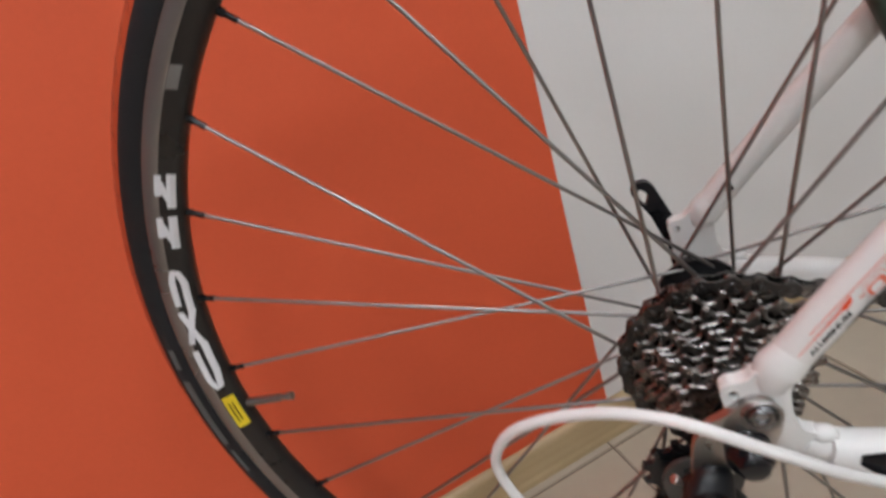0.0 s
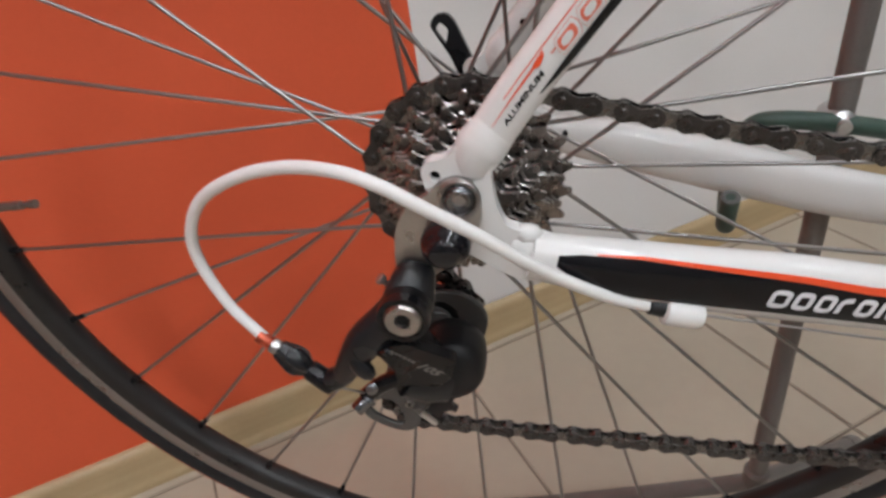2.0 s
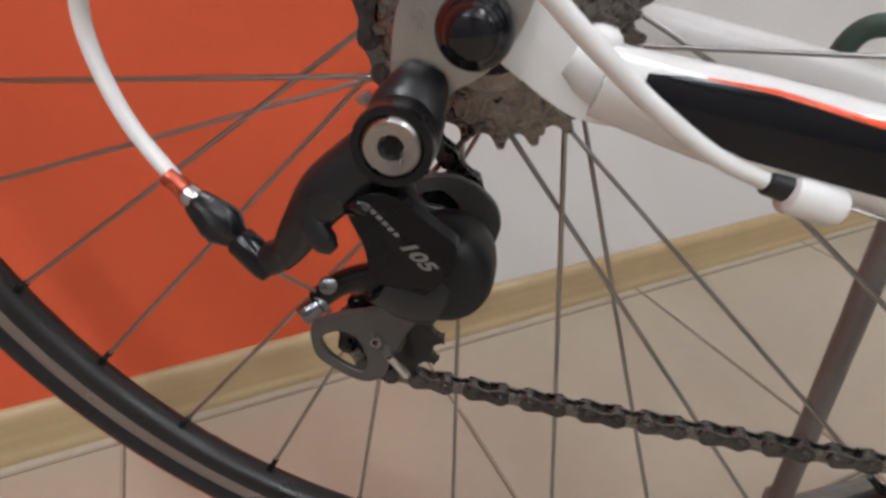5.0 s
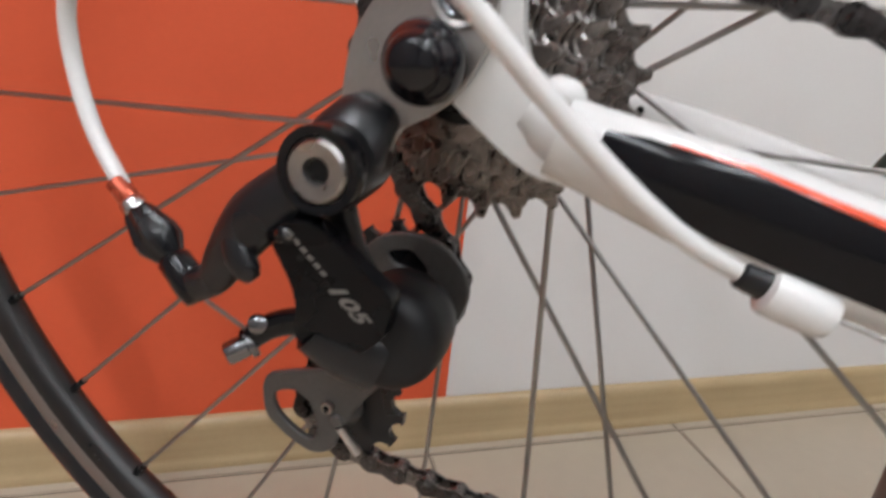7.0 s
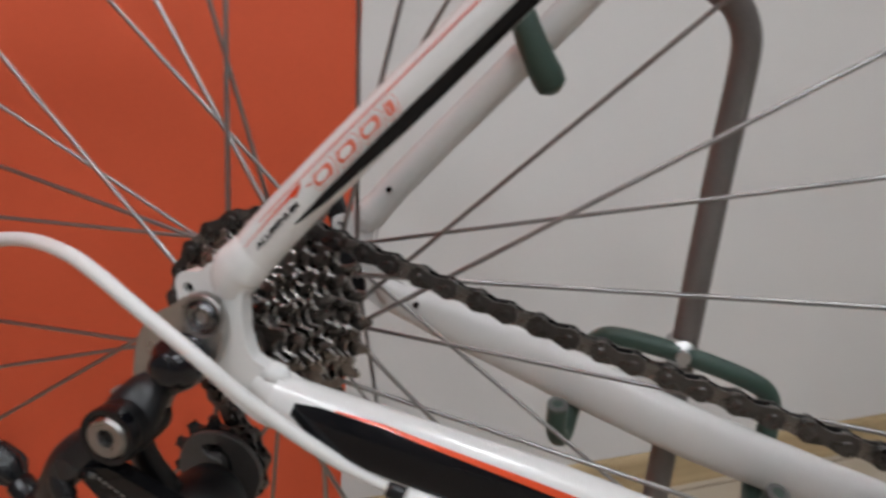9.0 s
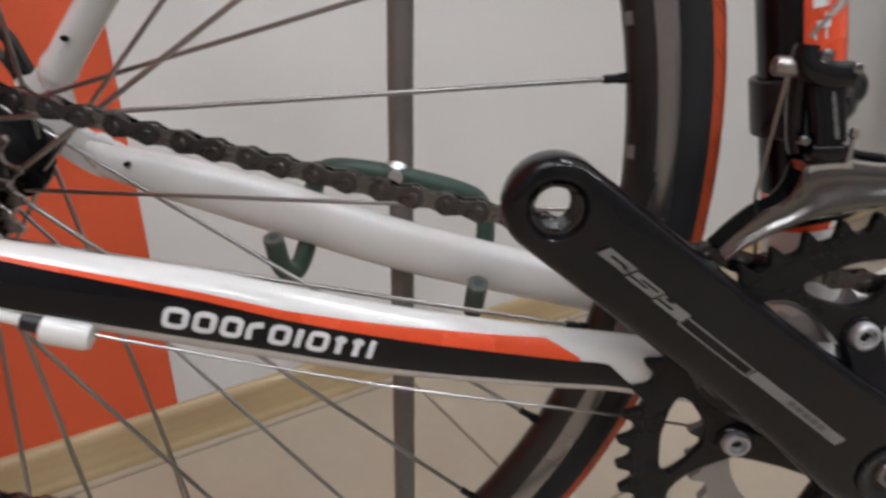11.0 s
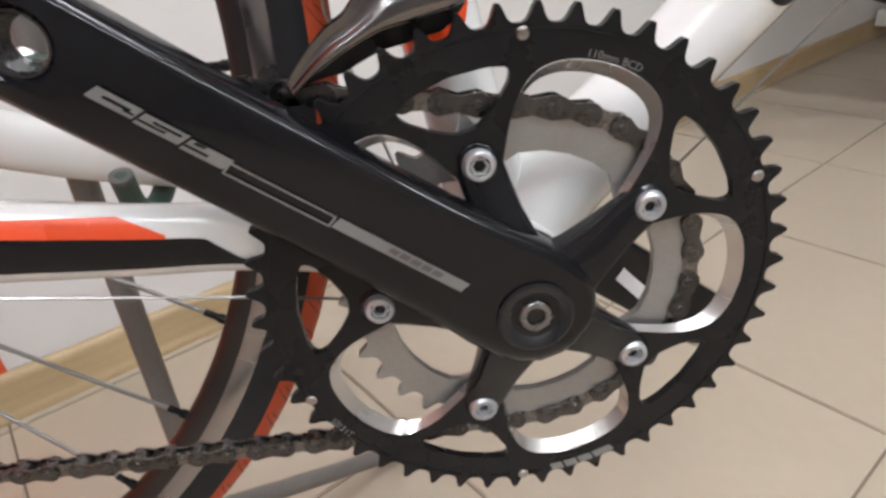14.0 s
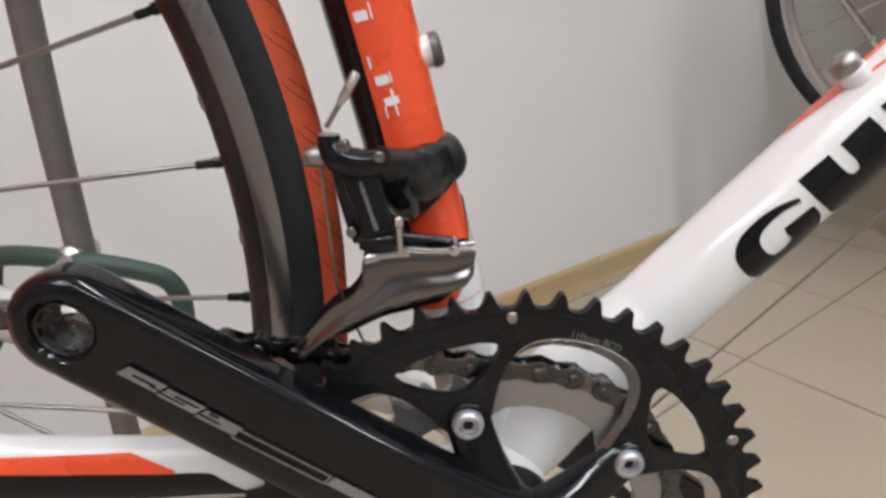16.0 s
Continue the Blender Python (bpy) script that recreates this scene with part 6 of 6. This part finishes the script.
foot = V(0.1905, 0.0605, 0.092)
up = spline([foot, V(0.1914, 0.0621, 0.150), V(0.1927, 0.0646, 0.300), V(0.1940, 0.0671, 0.450), W(0.1868, 0.0655, 0.110), W(0.1850, 0.0655, 0.148), W(0.1822, 0.0655, 0.162), W(0.1750, 0.0655, 0.1730), W(0.1640, 0.0660, 0.1800),
             W(0.146, 0.0665, 0.1885), W(0.060, 0.0690, 0.2260), W(-0.02, 0.0700, 0.2600)], 5)
part("upright", tube(up, 0.0068, seg=20), POST, stand, "bent grey steel upright tube")
# three legs slope down from the collar to the floor
for end in (V(0.3240, 0.1755, 0.0085), V(-0.0200, 0.0850, 0.0085), V(0.1850, -0.1200, 0.0085)):
    n = (end - foot).normalized()
    leg = part("leg", tube(spline([foot + V(0, 0, 0.004), foot.lerp(end, 0.12) + V(0, 0, 0.002), foot.lerp(end, 0.5), end - n * 0.004, end], 4), [0.0070, 0.0070, 0.0070, 0.0070, 0.0050], seg=16), POST, stand, "sloping grey steel leg")
    part("leg_cap", tube([end - n * 0.016, end - n * 0.002, end + n * 0.001], [0.0078, 0.0080, 0.0062], seg=16), POST, leg, "rounded end of the leg")
part("foot_collar", tube([foot + V(0, 0, -0.010), foot + V(0, 0, -0.007), foot + V(0, 0, 0.016), foot + V(0, 0, 0.018)], [0.0080, 0.0098, 0.0098, 0.0080], seg=18), POST, stand)
hook = spline([W(0.1347, 0.0275, -0.0292), W(0.1375, 0.0350, -0.0480), W(0.1420, 0.0470, -0.0545), W(0.1445, 0.0630, -0.0440), W(0.1455, 0.0670, -0.0200), W(0.1500, 0.0660, -0.0040), W(0.1620, 0.0620, 0.0015), W(0.1920, 0.0590, 0.0010),
               W(0.2250, 0.0590, -0.0040), W(0.2390, 0.0610, -0.0110), W(0.2440, 0.0620, -0.0280), W(0.2430, 0.0560, -0.0560), W(0.2405, 0.0400, -0.0640), W(0.2390, 0.0250, -0.0560), W(0.2390, 0.0165, -0.0392)], 5)
part("stay_hook", tube(hook, 0.0052, seg=16), GREEN, stand, "green rubber-covered double hook under the chainstay")
for a, b in ((hook[0], hook[1]), (hook[-1], hook[-2])):
    n = (a - b).normalized()
    turned("hook_bolt", a - n * 0.0005, n, [(-0.001, 0.0053), (0.0006, 0.0051), (0.0008, 0.0030), (0.0004, 0.0024), (-0.0006, 0.0014)], HOOK_END, "grey end plug of the hook", stand, 18)
clamp = W(0.1923, 0.0600, 0.0010)
turned("hook_clamp", clamp + V(0, 0.016, 0), V(0, -1, 0), [(0, 0.0070), (0.004, 0.0078), (0.018, 0.0074), (0.0205, 0.0040), (0.0240, 0.0036)], SILVER, "silver clamp bolt of the hook", stand, 20)
clip = spline([W(0.0560, 0.0690, 0.2270), W(0.0580, 0.0600, 0.2000), W(0.0700, 0.0490, 0.1680), W(0.0800, 0.0460, 0.1490), W(0.0890, 0.0480, 0.1350), W(0.0950, 0.0510, 0.1270), W(0.0985, 0.0525, 0.1225), W(0.1005, 0.0535, 0.1200)], 5)
part("stay_clip", tube(clip, [0.0048, 0.0052, 0.0060, 0.0068, 0.0076, 0.0082, 0.0074, 0.0030], seg=18), GREEN, stand, "green rubber-covered clip on the seatstay")

# ---- a wheel held up by a rack of silver rods ----
other = tagged(new("display_wheel"), "black-tyred bicycle wheel with a chrome rim, held on a rod rack", "wheel")
OW = V(1.2657, 0.7089, 0.5818)
other.matrix_basis = Matrix.Translation(OW) @ pose(0, 0, 0, 0, 0, -16.2)
rack = tagged(new("wheel_rack"), "silver steel rod rack standing on the tiled floor", "rack")
for a, b in ((V(1.0484, 0.7525, 0.5056), V(1.1254, 0.7614, 0.4350)), (V(1.0670, 0.7746, 0.5056), V(1.1440, 0.7835, 0.4350))):
    k = (b - a) / (a.z - b.z)
    part("rod", tube([a - k * 0.12, a + k * (a.z - 0.006)], 0.0050, seg=14), CHROME, rack)
    e = a + k * (a.z - 0.007)
    part("foot", tube([e + V(-0.05, -0.16, 0), e + V(0.05, 0.16, 0)], 0.0070, seg=14), CHROME, rack)
e = V(1.0484, 0.7525, 0.5056) - (V(1.1254, 0.7614, 0.4350) - V(1.0484, 0.7525, 0.5056)) / 0.0706 * 0.1074
part("arm", tube([e, OW + V(0.0155, 0.0535, 0)], 0.0060, seg=14), CHROME, rack)
part("arm", tube([OW + V(0.0160, 0.0550, 0), OW + V(0.0139, 0.0480, 0)], 0.0060, seg=14), CHROME, rack)
part("tyre", lathe([(0.3165, -0.0100), (0.3200, -0.0128), (0.3260, -0.0125), (0.3325, -0.0085), (0.3350, -0.0030), (0.3350, 0.0030), (0.3325, 0.0085), (0.3260, 0.0125), (0.3200, 0.0128), (0.3165, 0.0100)], (0, 0), 128, closed=True), RUBBER, other, "narrow black tyre")
part("rim", lathe([(0.2955, -0.0040), (0.2965, -0.0085), (0.2990, -0.0112), (0.3030, -0.0124), (0.3070, -0.0118), (0.3085, -0.0108), (0.3100, -0.0118), (0.3165, -0.0124), (0.3180, -0.0105), (0.3180, 0.0105), (0.3165, 0.0124),
                   (0.3070, 0.0118), (0.3030, 0.0124), (0.2990, 0.0112), (0.2965, 0.0085), (0.2955, 0.0040)], (0, 0), 160, closed=True), CHROME, other, "polished chrome rim")
part("hub", lathe([(0, -0.05), (0.012, -0.05), (0.012, -0.036), (0.022, -0.034), (0.014, -0.028), (0.014, 0.028), (0.022, 0.034), (0.012, 0.036), (0.012, 0.05), (0, 0.05)], (0, 0), 28), SILVER, other)
for k in range(28):
    a = 360 / 28 * k
    s = -1 if k % 2 else 1
    p, q = polar(0.297, a, 0.002 * s), polar(0.02, a + (50 if k % 4 < 2 else -50), 0.033 * s)
    dd = q - p
    repeat("spoke", unit, other, Matrix.Translation(p) @ dd.to_track_quat("Z", "Y").to_matrix().to_4x4() @ Matrix.Diagonal((1, 1, dd.length, 1)))

# ---- a white box on the wall foot, far along the wall ----
trunk = part("cable_trunking", box(V(3.0, -0.031, 0.0575), V(1.26, 0.038, 0.049)), WHITE, None, smooth=False, bevel=0.003)
trunk.matrix_basis = Matrix.Translation(WALL_C) @ pose(0, 0, 0, 0, 0, WALL_TURN)
tagged(trunk, "white plastic cable trunking fixed along the skirting board", "trunking")
lid = part("lid", box(V(3.0, -0.0505, 0.0575), V(1.256, 0.003, 0.040)), WHITE, trunk, "white clip-on lid", smooth=False, bevel=0.001)

# ---- floor tiles ----
TILE_P = 0.310
tile_bm = box(V(0, 0, -0.004), V(TILE_P - 0.0026, TILE_P - 0.0026, 0.008))
bmesh.ops.bevel(tile_bm, geom=[e for e in tile_bm.edges if all(v.co.z > -0.002 for v in e.verts)], offset=0.0011, segments=2, affect="EDGES")
tile = finish(tile_bm, "tile", TILE, True, 30)
T0 = Matrix.Translation(WALL_C) @ pose(0, 0, 0, 0, 0, WALL_TURN)
for i in range(math.floor(S_LEFT / TILE_P), math.ceil(S_FAR / TILE_P) + 1):
    for j in range(-12, 4):
        s, n = 0.60 + TILE_P * (i - 0.5), -0.338 + TILE_P * (j + 0.5)
        if S_LEFT - 0.2 < s < S_FAR + 0.2 and N_FRONT - 0.2 < n < N_BACK + 0.2:
            repeat("tile", tile, floor, floor.matrix_basis.inverted() @ T0 @ Matrix.Translation((s, n, 0)))
